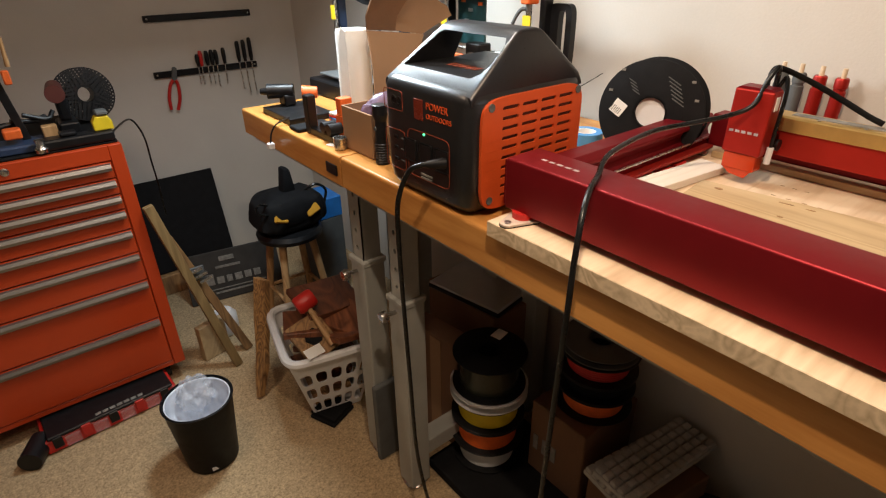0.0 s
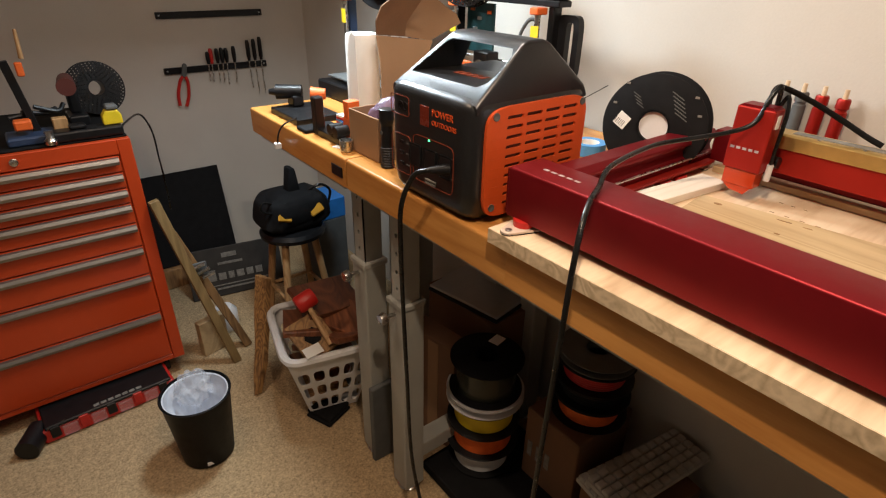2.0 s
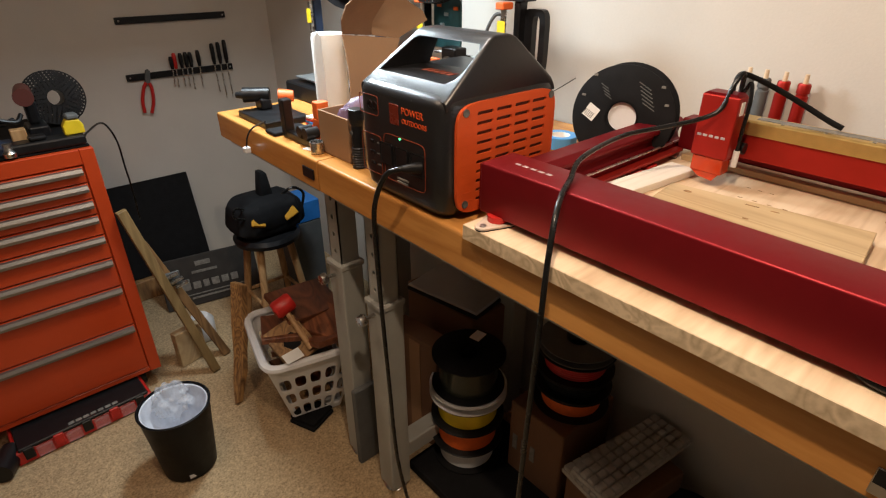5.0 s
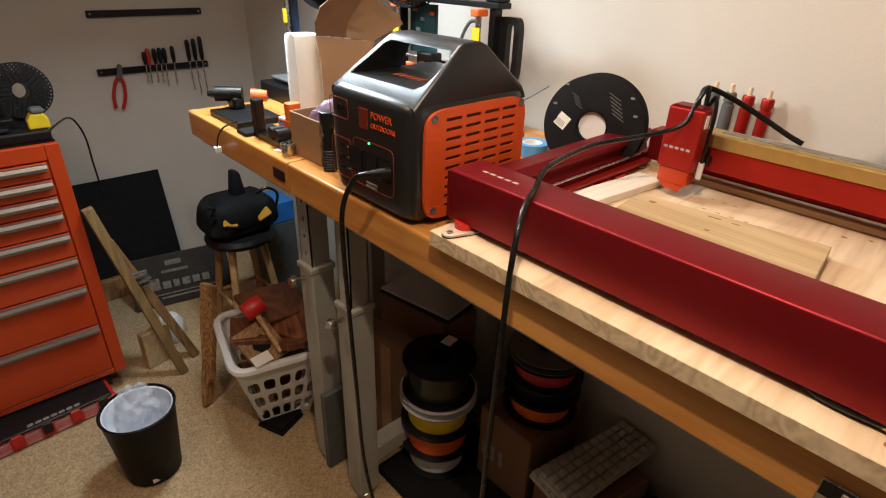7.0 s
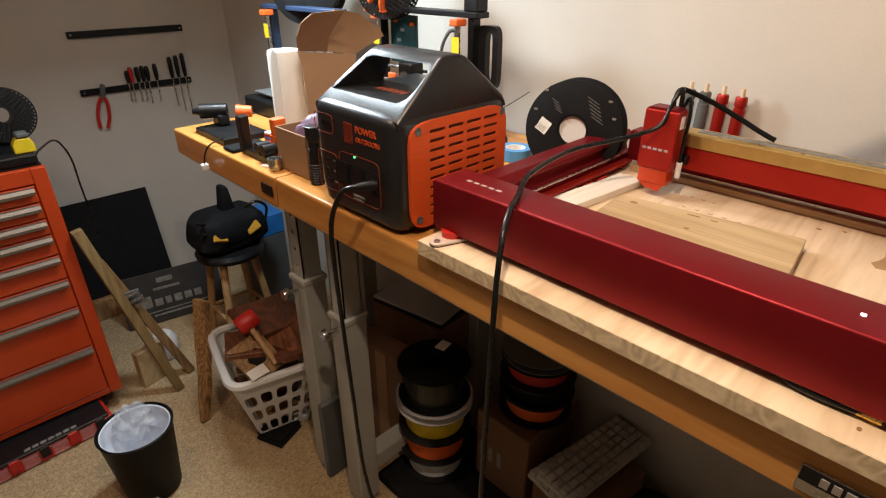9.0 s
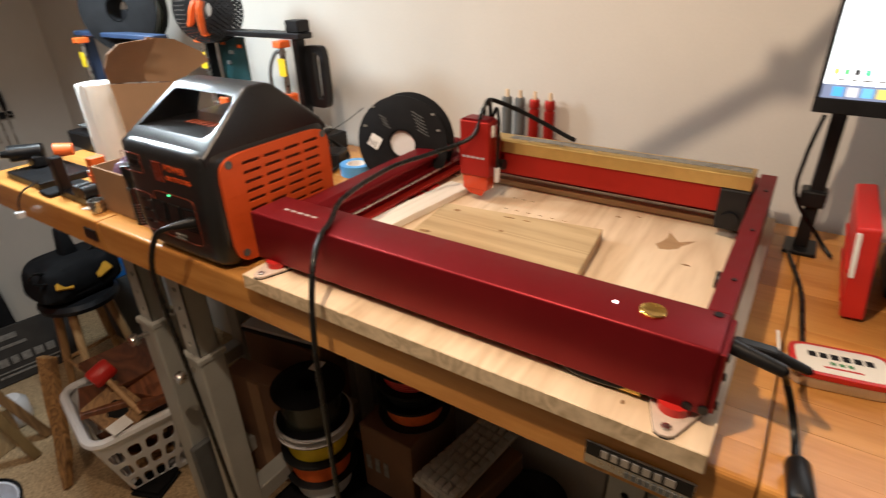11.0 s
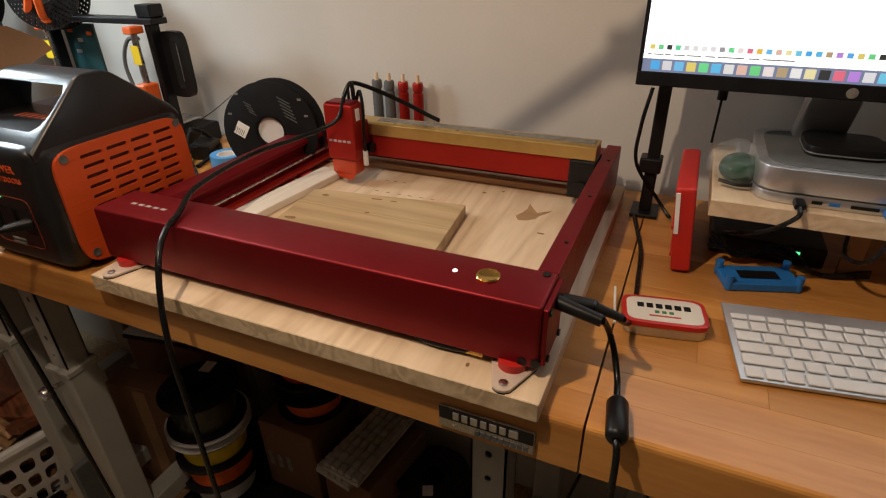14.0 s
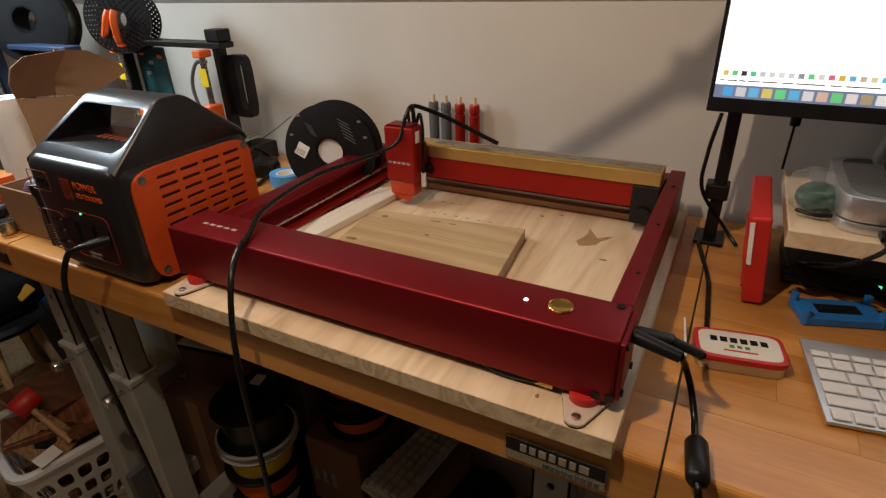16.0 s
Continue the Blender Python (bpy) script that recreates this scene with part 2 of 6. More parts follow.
def lathe(profile, centre, axis=(0, 0, 1), n=40, closed=False, bm=None):
    """Turns (radius, height) pairs about an axis."""
    own = bmesh.new()
    rings = []
    for r, h in profile:
        rings.append([own.verts.new((r * math.cos(2 * math.pi * k / n), r * math.sin(2 * math.pi * k / n), h)) for k in range(n)])
    pairs = list(zip(rings, rings[1:])) + ([(rings[-1], rings[0])] if closed else [])
    for p, q in pairs:
        for k in range(n):
            own.faces.new((p[k], p[(k + 1) % n], q[(k + 1) % n], q[k]))
    bmesh.ops.remove_doubles(own, verts=own.verts[:], dist=1e-6)
    own.transform(Matrix.Translation(centre) @ Vector(axis).to_track_quat("Z", "Y").to_matrix().to_4x4())
    bmesh.ops.recalc_face_normals(own, faces=own.faces[:])
    return merge(bm, own)


def tube(points, r, n=10, steps=8, bm=None, flat=1.0):
    """A round cable through points, smoothed."""
    pts = [Vector(p) for p in points]
    fine = []
    ext = [2 * pts[0] - pts[1]] + pts + [2 * pts[-1] - pts[-2]]
    for k in range(1, len(ext) - 2):
        p0, p1, p2, p3 = ext[k - 1 : k + 3]
        for j in range(steps):
            t = j / steps
            fine.append(0.5 * (2 * p1 + (p2 - p0) * t + (2 * p0 - 5 * p1 + 4 * p2 - p3) * t * t + (3 * p1 - p0 - 3 * p2 + p3) * t ** 3))
    fine.append(pts[-1])
    own = bmesh.new()
    rings = []
    up = Vector((0.13, 0.21, 0.97))
    for k, p in enumerate(fine):
        d = (fine[min(k + 1, len(fine) - 1)] - fine[max(k - 1, 0)]).normalized()
        a = d.cross(up)
        a = (a if a.length > 1e-3 else d.orthogonal()).normalized()
        b = a.cross(d)
        up = b
        rings.append([own.verts.new(p + r * (math.cos(2 * math.pi * j / n) * a + flat * math.sin(2 * math.pi * j / n) * b)) for j in range(n)])
    for p, q in zip(rings, rings[1:]):
        for k in range(n):
            own.faces.new((p[k], p[(k + 1) % n], q[(k + 1) % n], q[k]))
    own.faces.new(rings[0][::-1])
    own.faces.new(rings[-1])
    bmesh.ops.recalc_face_normals(own, faces=own.faces[:])
    return merge(bm, own)


def prism(outline, axis, lo, hi, bev=0.0, seg=2, bm=None):
    """An outline (pairs) drawn out along an axis: 'x' takes (y, z), 'y' (x, z), 'z' (x, y)."""
    own = bmesh.new()

    def at(p, h):
        return {"x": (h, p[0], p[1]), "y": (p[0], h, p[1]), "z": (p[0], p[1], h)}[axis]

    low, top = [own.verts.new(at(p, lo)) for p in outline], [own.verts.new(at(p, hi)) for p in outline]
    n = len(outline)
    own.faces.new(low)
    own.faces.new(top)
    for k in range(n):
        own.faces.new((low[k], low[(k + 1) % n], top[(k + 1) % n], top[k]))
    bmesh.ops.recalc_face_normals(own, faces=own.faces[:])
    if bev:
        bmesh.ops.bevel(own, geom=own.edges[:], offset=bev, segments=seg, profile=0.5, affect="EDGES", clamp_overlap=True)
    return merge(bm, own)


def with_holes(outer, holes, axis, lo, hi):
    """A plate with openings right through it: outline and holes as loops of pairs."""
    own = bmesh.new()

    def at(p, h):
        return {"x": (h, p[0], p[1]), "y": (p[0], h, p[1]), "z": (p[0], p[1], h)}[axis]

    edges = []
    for loop in [outer] + holes:
        vs = [own.verts.new(at(p, lo)) for p in loop]
        edges += [own.edges.new((vs[k], vs[(k + 1) % len(vs)])) for k in range(len(vs))]
    bmesh.ops.triangle_fill(own, use_beauty=True, use_dissolve=True, edges=edges)
    got = bmesh.ops.extrude_face_region(own, geom=own.faces[:])
    move = Vector(at((0, 0), hi)) - Vector(at((0, 0), lo))
    bmesh.ops.translate(own, vec=move, verts=[v for v in got["geom"] if isinstance(v, bmesh.types.BMVert)])
    bmesh.ops.recalc_face_normals(own, faces=own.faces[:])
    return own


def ringed(cx, cz, rx, rz, n=16, power=2.0):
    """A closed loop: an ellipse, or with a higher power a rounded box."""
    out = []
    for k in range(n):
        a = 2 * math.pi * k / n
        c, s = math.cos(a), math.sin(a)
        out.append((cx + rx * math.copysign(abs(c) ** (2 / power), c), cz + rz * math.copysign(abs(s) ** (2 / power), s)))
    return out


def words(name, text, m, size, material, parent, label=""):
    """Lettering as a mesh."""
    cu = bpy.data.curves.new(name, "FONT")
    cu.body, cu.size, cu.extrude, cu.align_x = text, size, 0.0004, "LEFT"
    tmp = new("tmp_words", cu)
    me = bpy.data.meshes.new_from_object(tmp.evaluated_get(bpy.context.evaluated_depsgraph_get()))
    bpy.data.objects.remove(tmp)
    me.materials.clear()
    bm = bmesh.new()
    bm.from_mesh(me)
    bm.transform(m)
    return part(name, bm, material, parent, label)


H = 0.93       # bench tops
WALLX = 0.628  # long wall behind the benches
FARY = 2.60    # gable wall
KNEE = 1.284   # height at which the sloping ceiling starts

# ---- the room ----
solid("floor", bx(-2.3, 0.74, -1.9, 2.72, -0.08, 0), CARPET, "beige cut-pile carpet with a coarse mottled texture", "carpet", "structure")
solid("wall_east", bx(WALLX, WALLX + 0.1, -1.9, 2.72, 0, KNEE), WALL, "cream painted low knee wall behind the benches", "wall", "structure")
solid("wall_north", bx(-2.3, WALLX, FARY, FARY + 0.1, 0, 2.72), WALL, "cream painted gable wall with tool rails", "wall", "structure")
solid("wall_west", bx(-2.4, -2.3, -1.9, 2.72, 0, 2.72), WALL, "plain cream painted wall", "wall", "structure")
solid("wall_south", bx(-2.3, WALLX, -2.0, -1.9, 0, 2.72), WALL, "plain cream painted wall", "wall", "structure")
solid("ceiling", prism([(WALLX, KNEE), (WALLX + 0.12, KNEE), (WALLX + 0.12, KNEE + 0.05), (-1.2, 2.62), (-2.4, 2.62), (-2.4, 2.5), (-1.18, 2.5)], "y", -1.9, FARY),
      CEIL, "rough textured white sloping ceiling", "ceiling", "structure")

# ---- benches ----


def bench_leg(parent, x, y, upper_top, joint, foot_dark=False):
    """A telescopic square leg: a thick lower tube, a thinner upper one with holes, a collar and a knob."""
    w, u = 0.030, 0.024
    part("lower_tube", bx(x - w, x + w, y - w, y + w, 0.012, joint, 0.004, 2), GREYP, parent)
    holes = [ringed(y, z, 0.0048, 0.0062, 10) for z in np.arange(joint + 0.04, upper_top - 0.03, 0.045)]
    outer = [(y - u, joint - 0.01), (y + u, joint - 0.01), (y + u, upper_top), (y - u, upper_top)]
    bm = with_holes(outer, holes, "x", x - u, x - u + 0.003)
    bx(x - u, x + u, y - u, y - u + 0.003, joint - 0.01, upper_top, bm=bm)
    bx(x - u, x + u, y + u - 0.003, y + u, joint - 0.01, upper_top, bm=bm)
    bx(x + u - 0.003, x + u, y - u, y + u, joint - 0.01, upper_top, bm=bm)
    part("upper_tube", bm, GREYP, parent, "grey upper leg tube with a row of holes")
    part("collar", bx(x - w - 0.004, x + w + 0.004, y - w - 0.004, y + w + 0.004, joint - 0.004, joint + 0.012, 0.003), GREYP, parent)
    part("knob", lathe([(0, 0), (0.013, 0), (0.015, 0.006), (0.012, 0.016), (0, 0.017)], (x - w - 0.026, y, joint - 0.022), (-1, 0, 0), 18,
                       bm=cy((x - w - 0.001, y, joint - 0.022), (x - w - 0.028, y, joint - 0.022), 0.005, n=10)), STEEL, parent, "small steel clamp knob", True)
    part("foot", lathe([(0, 0), (0.030, 0), (0.032, 0.005), (0.022, 0.012), (0, 0.013)], (x, y, 0), n=24), STEEL, parent, "", True)


def bench(y0, y1, label, plank_seed, legs, joint=0.60, badge=True):
    b = thing("workbench", label, "workbench", (0.28, (y0 + y1) / 2, 0), "benches along the wall")
    rnd = random.Random(plank_seed)
    top = part("top_core", bx(0.004, 0.602, y0 + 0.004, y1 - 0.004, H - 0.058, H - 0.004), BEECH, b)
    # staves of the glued top: rows along the bench, cut into lengths
    n = 13
    w = 0.606 / n
    for k in range(n):
        y = y0
        first = True
        while y < y1 - 0.01:
            step = rnd.uniform(0.55, 0.9) if k == 0 else rnd.uniform(0.22, 0.55) if not first else rnd.uniform(0.12, 0.5)
            e = min(y1, y + step)
            if y1 - e < 0.08:
                e = y1
            if k == 0:
                prof = [(0.001, H - 0.064), (0, H - 0.063), (0, H - 0.006), (0.0007, H - 0.0028), (0.0025, H - 0.0008), (0.006, H), (w - 0.0001, H), (w - 0.0001, H - 0.064)]
                part("stave", prism(prof, "y", y + 0.0001, e - 0.0001), BEECH, top)
            else:
                part("stave", bx(k * w + 0.0001, (k + 1) * w - 0.0001, y + 0.0001, e - 0.0001, H - 0.064 if k == n - 1 else H - 0.02, H, 0.0002), BEECH, top)
            y, first = e, False
    part("rail", bx(0.012, 0.045, y0 + 0.03, y1 - 0.03, H - 0.078, H - 0.065, 0.002), GREYP, b)
    part("rail", bx(0.54, 0.57, y0 + 0.03, y1 - 0.03, H - 0.112, H - 0.066, 0.003), GREYP, b)
    for y in legs:
        if y < 1.5:
            bench_leg(b, 0.085, y, H - 0.067, joint)
        bench_leg(b, 0.53, y, H - 0.067, joint)
        part("foot_bar", bx(0.116 if y < 1.5 else 0.40, 0.499, y - 0.025, y + 0.025, 0.10, 0.15, 0.004, 2), GREYP, b, "pale grey bar that ties the legs")
        part("top_bar", bx(0.062, 0.55, y - 0.02, y + 0.02, H - 0.112, H - 0.068, 0.003), GREYP, b)
    return b


mid_bench = bench(-0.014, 1.088, "varnished beech workbench with grey telescopic legs under the laser engraver", 3, (0.10, 1.005))
desk_bench = bench(-1.25, -0.0162, "varnished beech workbench with the monitor and keyboard on it", 5, (-1.15, -0.11))
far_bench = bench(1.092, 1.615, "varnished beech workbench crowded with printers and parts", 8, (1.165, 1.56), joint=0.635)
badge = part("badge", bx(-0.0035, -0.0005, 0.030, 0.136, 0.8745, 0.9055, 0.001), STEEL, mid_bench, "brushed metal maker's badge on the bench edge")
part("badge_band", bx(-0.0045, -0.0030, 0.031, 0.135, 0.8885, 0.9045), BLACK, badge)
for (a, b) in [(0.112, 0.119), (0.102, 0.109), (0.091, 0.099), (0.081, 0.088), (0.070, 0.078), (0.060, 0.067), (0.047, 0.057)]:
    part("badge_mark", bx(-0.0055, -0.0042, a, b, 0.8915, 0.9015, 0.0004), SILVER, badge)
for k in range(9):
    part("badge_line", bx(-0.0050, -0.0034, 0.036 + 0.0066 * k, 0.0412 + 0.0066 * k, 0.8775, 0.8845), DGREY, badge)
badge2 = part("badge", bx(-0.0035, -0.0005, 1.105, 1.15, 0.885, 0.908, 0.001), BLACK, far_bench, "small dark badge")

# ---- laser engraver on its pine board ----
board = solid("pine_board", bx(-0.012, 0.565, 0.027, 0.648, H + 0.001, H + 0.0235, 0.0008), PINE, "pale pine board under the laser engraver", "board")
part("front_edge", bx(-0.0128, -0.0118, 0.028, 0.647, H + 0.0015, H + 0.023), PINE_END, board, "pine edge with dark arched rings")
knot_shape = [(0.362, 0.163), (0.366, 0.150), (0.376, 0.139), (0.388, 0.136), (0.400, 0.128), (0.414, 0.121), (0.405, 0.134), (0.398, 0.142), (0.412, 0.152), (0.430, 0.163), (0.408, 0.161), (0.392, 0.164), (0.376, 0.171)]
part("knot", prism(knot_shape, "z", H + 0.0232, H + 0.0238), KNOTW, board, "branching brown knot in the pine")
for (x, y, sx, sy) in [(0.20, 0.12, 0.003, 0.002), (0.33, 0.118, 0.002, 0.006), (0.446, 0.25, 0.0025, 0.004), (0.015, 0.11, 0.003, 0.002), (0.462, 0.22, 0.002, 0.003)]:
    part("knot", prism(ringed(x, y, sx, sy, 16), "z", H + 0.0232, H + 0.0239), OLD_WOOD, board, "dark knot in the pine")
for k in range(3):
    part("burn_mark", bx(0.176 + 0.017 * k, 0.1776 + 0.017 * k, 0.148 - 0.002 * k, 0.160 - 0.002 * k, H + 0.0232, H + 0.0238), BLACKM, board, "thin engraved test line")
for k in range(6):
    part("burn_mark", bx(0.384, 0.3858, 0.318 + 0.022 * k, 0.325 + 0.022 * k, H + 0.0232, H + 0.0238), OLD_WOOD, board)
for k in range(3):
    part("burn_mark", bx(0.435, 0.4366, 0.40 + 0.018 * k, 0.406 + 0.018 * k, H + 0.0232, H + 0.0238), OLD_WOOD, board)

BT = H + 0.0235
eng = thing("laser_engraver", "dark red anodised laser engraver with a gold gantry bar", "laser engraver", (0.27, 0.345, BT))
Z0, Z1 = 0.964, 1.038
front = part("front_beam", bx(0.022, 0.090, 0.039, 0.650, Z0, Z1, 0.0035, 3), ANOD, eng, "deep red front beam with button and light", True)
part("power_light", lathe([(0, 0), (0.0024, 0), (0.0021, 0.0010), (0, 0.0013)], (0.055, 0.140, Z1 - 0.0003), n=14), LEDW, front, "small white light")
part("button", lathe([(0.0125, 0), (0.0128, 0.002), (0.0118, 0.0032), (0.0105, 0.0026), (0, 0.0022)], (0.056, 0.104, Z1 - 0.0002), n=32), BRASS, front, "round brass push button", True)
for k in range(5):
    a = 0.612 - k * 0.0135
    part("logo_bar", bx(0.0505, 0.0555, a - 0.0084, a, Z1 - 0.0002, Z1 + 0.0004), LOGO, front)
for (y, z) in [(0.055, 0.9705), (0.0415, 0.972)]:
    part("screw", cy((0.0232, y, z), (0.0205, y, z), 0.0048, n=14), BLACK, front)
for (x, y) in [(0.082, 0.050)]:
    part("screw", cy((x, y, Z1 - 0.001), (x, y, Z1 + 0.0012), 0.0045, n=14), BLACK, front)
part("end_plate", bx(0.026, 0.088, 0.0335, 0.0392, Z0 + 0.003, Z1 - 0.004, 0.001), ANOD, front)
part("end_plate", bx(0.026, 0.088, 0.6498, 0.6555, Z0 + 0.003, Z1 - 0.004, 0.001), ANOD, front)
for (x, z) in [(0.034, 0.972), (0.034, 1.027), (0.080, 0.972)]:
    part("screw", cy((x, 0.034, z), (x, 0.031, z), 0.004, n=12), BLACK, front)
    part("screw", cy((x, 0.655, z), (x, 0.658, z), 0.004, n=12), BLACK, front)
right = part("side_rail", prism([(0.0395, 0.966), (0.062, 0.966), (0.062, 0.975), (0.056, 0.979), (0.056, 1.0), (0.062, 1.004), (0.062, Z1 - 0.001), (0.0395, Z1 - 0.001)], "x", 0.0902, 0.528, 0.0014), ANOD, eng)
part("belt", bx(0.10, 0.52, 0.0605, 0.0645, 0.980, 0.986), BLACKM, right)
part("belt_wheel", cy((0.25, 0.062, 0.985), (0.25, 0.072, 0.985), 0.011, n=18), BLACK, right)
part("belt_wheel", cy((0.12, 0.062, 0.985), (0.12, 0.070, 0.985), 0.008, n=18), BLACK, right)
for x in (0.16, 0.30, 0.45):
    part("screw", cy((x, 0.048, Z1 - 0.002), (x, 0.048, Z1 + 0.0004), 0.0025, n=10), BLACK, right)
left = part("side_rail", prism([(0.650, 0.966), (0.606, 0.966), (0.606, 0.978), (0.617, 0.983), (0.620, 0.992), (0.617, 1.002), (0.609, 1.006), (0.609, 1.012), (0.618, 1.021), (0.650, 1.021)], "x", 0.0902, 0.528, 0.0014), ANOD, eng)
part("guide_rod", cy((0.092, 0.603, 0.9835), (0.50, 0.603, 0.9835), 0.0022, n=10), STEEL, left, "thin bright guide rod")
part("inner_ledge", bx(0.0902, 0.50, 0.590, 0.6058, 0.966, 0.972, 0.001), ANOD2, left)
part("rear_beam", bx(0.505, 0.545, 0.0625, 0.6055, Z0 + 0.004, Z1 - 0.012, 0.003, 2), ANOD, eng)
gant = part("gantry", prism([(0.442, 0.997), (0.478, 0.997), (0.478, 1.0365), (0.442, 1.0365)], "y", 0.078, 0.548, 0.001), ANOD2, eng, "bright red gantry beam")
gold = part("gold_bar", prism([(0.438, 1.0367), (0.482, 1.0367), (0.482, 1.0570), (0.478, 1.0595), (0.442, 1.0595), (0.438, 1.0570)], "y", 0.066, 0.516, 0.001), GOLD, gant, "gold anodised guide bar")
part("worn_strip", bx(0.452, 0.470, 0.072, 0.46, 1.0594, 1.0606), SIGN_L, gold, "dull grey drag chain track")
part("motor", bx(0.436, 0.482, 0.064, 0.106, 0.972, 1.0363, 0.003, 2), BLACK, gant, "black stepper motor")
part("motor_wheel", cy((0.430, 0.085, 0.990), (0.4358, 0.085, 0.990), 0.012, n=20), BLACK, gant, "", True)
for y in (0.30, 0.36, 0.42):
    part("gold_screw", cy((0.446, y, 1.0585), (0.446, y, 1.0605), 0.0026, n=10), STEEL, gold)
head = part("laser_head", bx(0.382, 0.414, 0.466, 0.524, 1.004, 1.102, 0.0025, 2), ANOD2, eng, "red laser module with cables")
part("carriage", bx(0.4145, 0.4375, 0.470, 0.530, 1.000, 1.066, 0.002), ANOD, head)
part("carriage_wheel", cy((0.431, 0.459, 1.016), (0.431, 0.4696, 1.016), 0.009, n=18), BLACK, head, "", True)
part("shield", bx(0.385, 0.411, 0.470, 0.520, 0.978, 1.0038, 0.001), SHIELD, head, "translucent orange beam shield")
part("shield_flap", prism([(0.474, 0.9775), (0.518, 0.9775), (0.506, 0.969), (0.482, 0.966)], "x", 0.3865, 0.3890), SHIELD, head, "orange shield tongue")
part("nozzle", cy((0.404, 0.4605, 0.992), (0.404, 0.4605, 1.018), 0.0048, n=14), WHITEP, head, "white limit knob", True)
part("knob_stem", cy((0.404, 0.4605, 1.0182), (0.404, 0.4605, 1.036), 0.0028, n=10), BLACK, head)
for k in range(5):
    a = 0.5185 - k * 0.0094
    part("logo_bar", bx(0.3812, 0.3822, a - 0.0062, a, 1.0365, 1.0402), LOGO, head)
part("sticker", bx(0.392, 0.403, 0.4648, 0.4662, 1.074, 1.094), PAPER, head, "small white sticker")
part("top_cap", prism([(0.468, 1.1022), (0.522, 1.1022), (0.517, 1.1055), (0.473, 1.1055)], "x", 0.384, 0.412), ANOD, head, "dark red cap")
PLATE = mat("tan_foot_plate", (0.55, 0.44, 0.36), 0.5)
for y in (0.066, 0.618):
    for x in (0.022, 0.50):
        near = x < 0.1
        drop = [(x + 0.020, y - 0.024), (x + 0.012, y - 0.0245), (x - 0.030, y - 0.009), (x - 0.034, y - 0.004), (x - 0.0345, y + 0.003), (x - 0.031, y + 0.009), (x + 0.012, y + 0.0245), (x + 0.020, y + 0.024)]
        if not near:
            drop = [(2 * x - a, b) for a, b in drop]
        f = part("foot_plate", prism(drop, "z", BT + 0.0014, BT + 0.0046, 0.0005, 1), PLATE, eng, "pale foot plate screwed to the board")
        part("plate_edge", prism(drop, "z", BT + 0.0001, BT + 0.0013), BLACKM, f)
        part("bolt", lathe([(0.0050, 0), (0.0046, 0.0016), (0.002, 0.0024), (0, 0.0018)], (x - 0.0235 if near else x + 0.0235, y, BT + 0.0046), n=14), STEEL, f, "", True)
        part("post", cy((x + 0.007, y, BT + 0.0046), (x + 0.007, y, Z0 + 0.003), 0.0155, n=28), RED, f, "red round riser", True)
part("limit_cable", tube([(0.05, 0.20, 0.966), (0.030, 0.17, 0.9605), (0.028, 0.125, 0.961), (0.034, 0.105, 0.962)], 0.0042, 8), BLACK, eng)
part("antenna_plug", cy((0.030, 0.118, 0.960), (0.030, 0.098, 0.960), 0.0042, n=12), BRASS, eng, "small brass plug")

ST = Matrix.Translation((0.262, 0.372, BT)) @ pose(0, 0, 0, 0, 0, 6.5)
solid("rear_strip", bx(0.486, 0.503, 0.066, 0.585, BT + 0.0005, BT + 0.012, 0.001), POPLAR, "grey-brown wooden strip at the far end of the board", "wooden strip")
slab = solid("poplar_slab", bx(-0.090, 0.068, -0.136, 0.132, 0.0005, 0.0200, 0.0010, 2, m=ST), POPLAR, "greenish brown poplar slab to be engraved", "wooden slab")
for (x, y, sx, sy) in [(0.046, 0.100, 0.004, 0.006), (0.052, 0.010, 0.0015, 0.010), (0.050, -0.020, 0.0015, 0.006), (-0.046, 0.112, 0.004, 0.010), (0.000, 0.004, 0.002, 0.004)]:
    bm = prism(ringed(x, y, sx, sy, 14), "z", 0.0198, 0.0204)
    bm.transform(ST)
    part("knot", bm, OLD_WOOD, slab)
for k in range(2):
    bm = bx(-0.064 - 0.006 * k, -0.0628 - 0.006 * k, 0.088, 0.122 - 0.010 * k, 0.0198, 0.0203)
    bm.transform(ST)
    part("burnt_row", bm, OLD_WOOD, slab, "short burnt line of test letters")
strip = solid("white_strip", bx(0.105, 0.425, 0.541, 0.589, BT + 0.0005, BT + 0.013, 0.001, m=about((0.27, 0.566, 0), 0, 0, -6)), WHITE_WOOD, "white painted wooden strip in the engraver", "wooden strip")
for k in range(3):
    solid("red_clip", bx(0.28 + 0.05 * k, 0.31 + 0.05 * k, 0.5895, 0.604, BT + 0.0006, BT + 0.008, 0.001), RED, "small red plastic clip on the board", "clip", group="clips")

# cable over the engraver, thick and glossy
solid("engraver_cable", tube([(0.412, 0.480, 1.104), (0.412, 0.480, 1.122), (0.406, 0.480, 1.134), (0.392, 0.484, 1.118), (0.376, 0.490, 1.082), (0.352, 0.512, 1.066), (0.310, 0.538, 1.058), (0.229, 0.561, 1.054), (0.102, 0.540, 1.054), (0.045, 0.515, 1.0445),
                               (0.006, 0.497, 1.040), (-0.026, 0.480, 1.020), (-0.050, 0.466, 0.97), (-0.060, 0.460, 0.91), (-0.058, 0.464, 0.82), (-0.045, 0.48, 0.5), (-0.01, 0.50, 0.2), (0.05, 0.53, 0.006)], 0.0037, 10, 8), RUBBER,
      "glossy black power cable draped over the engraver", "cable", smooth=True)
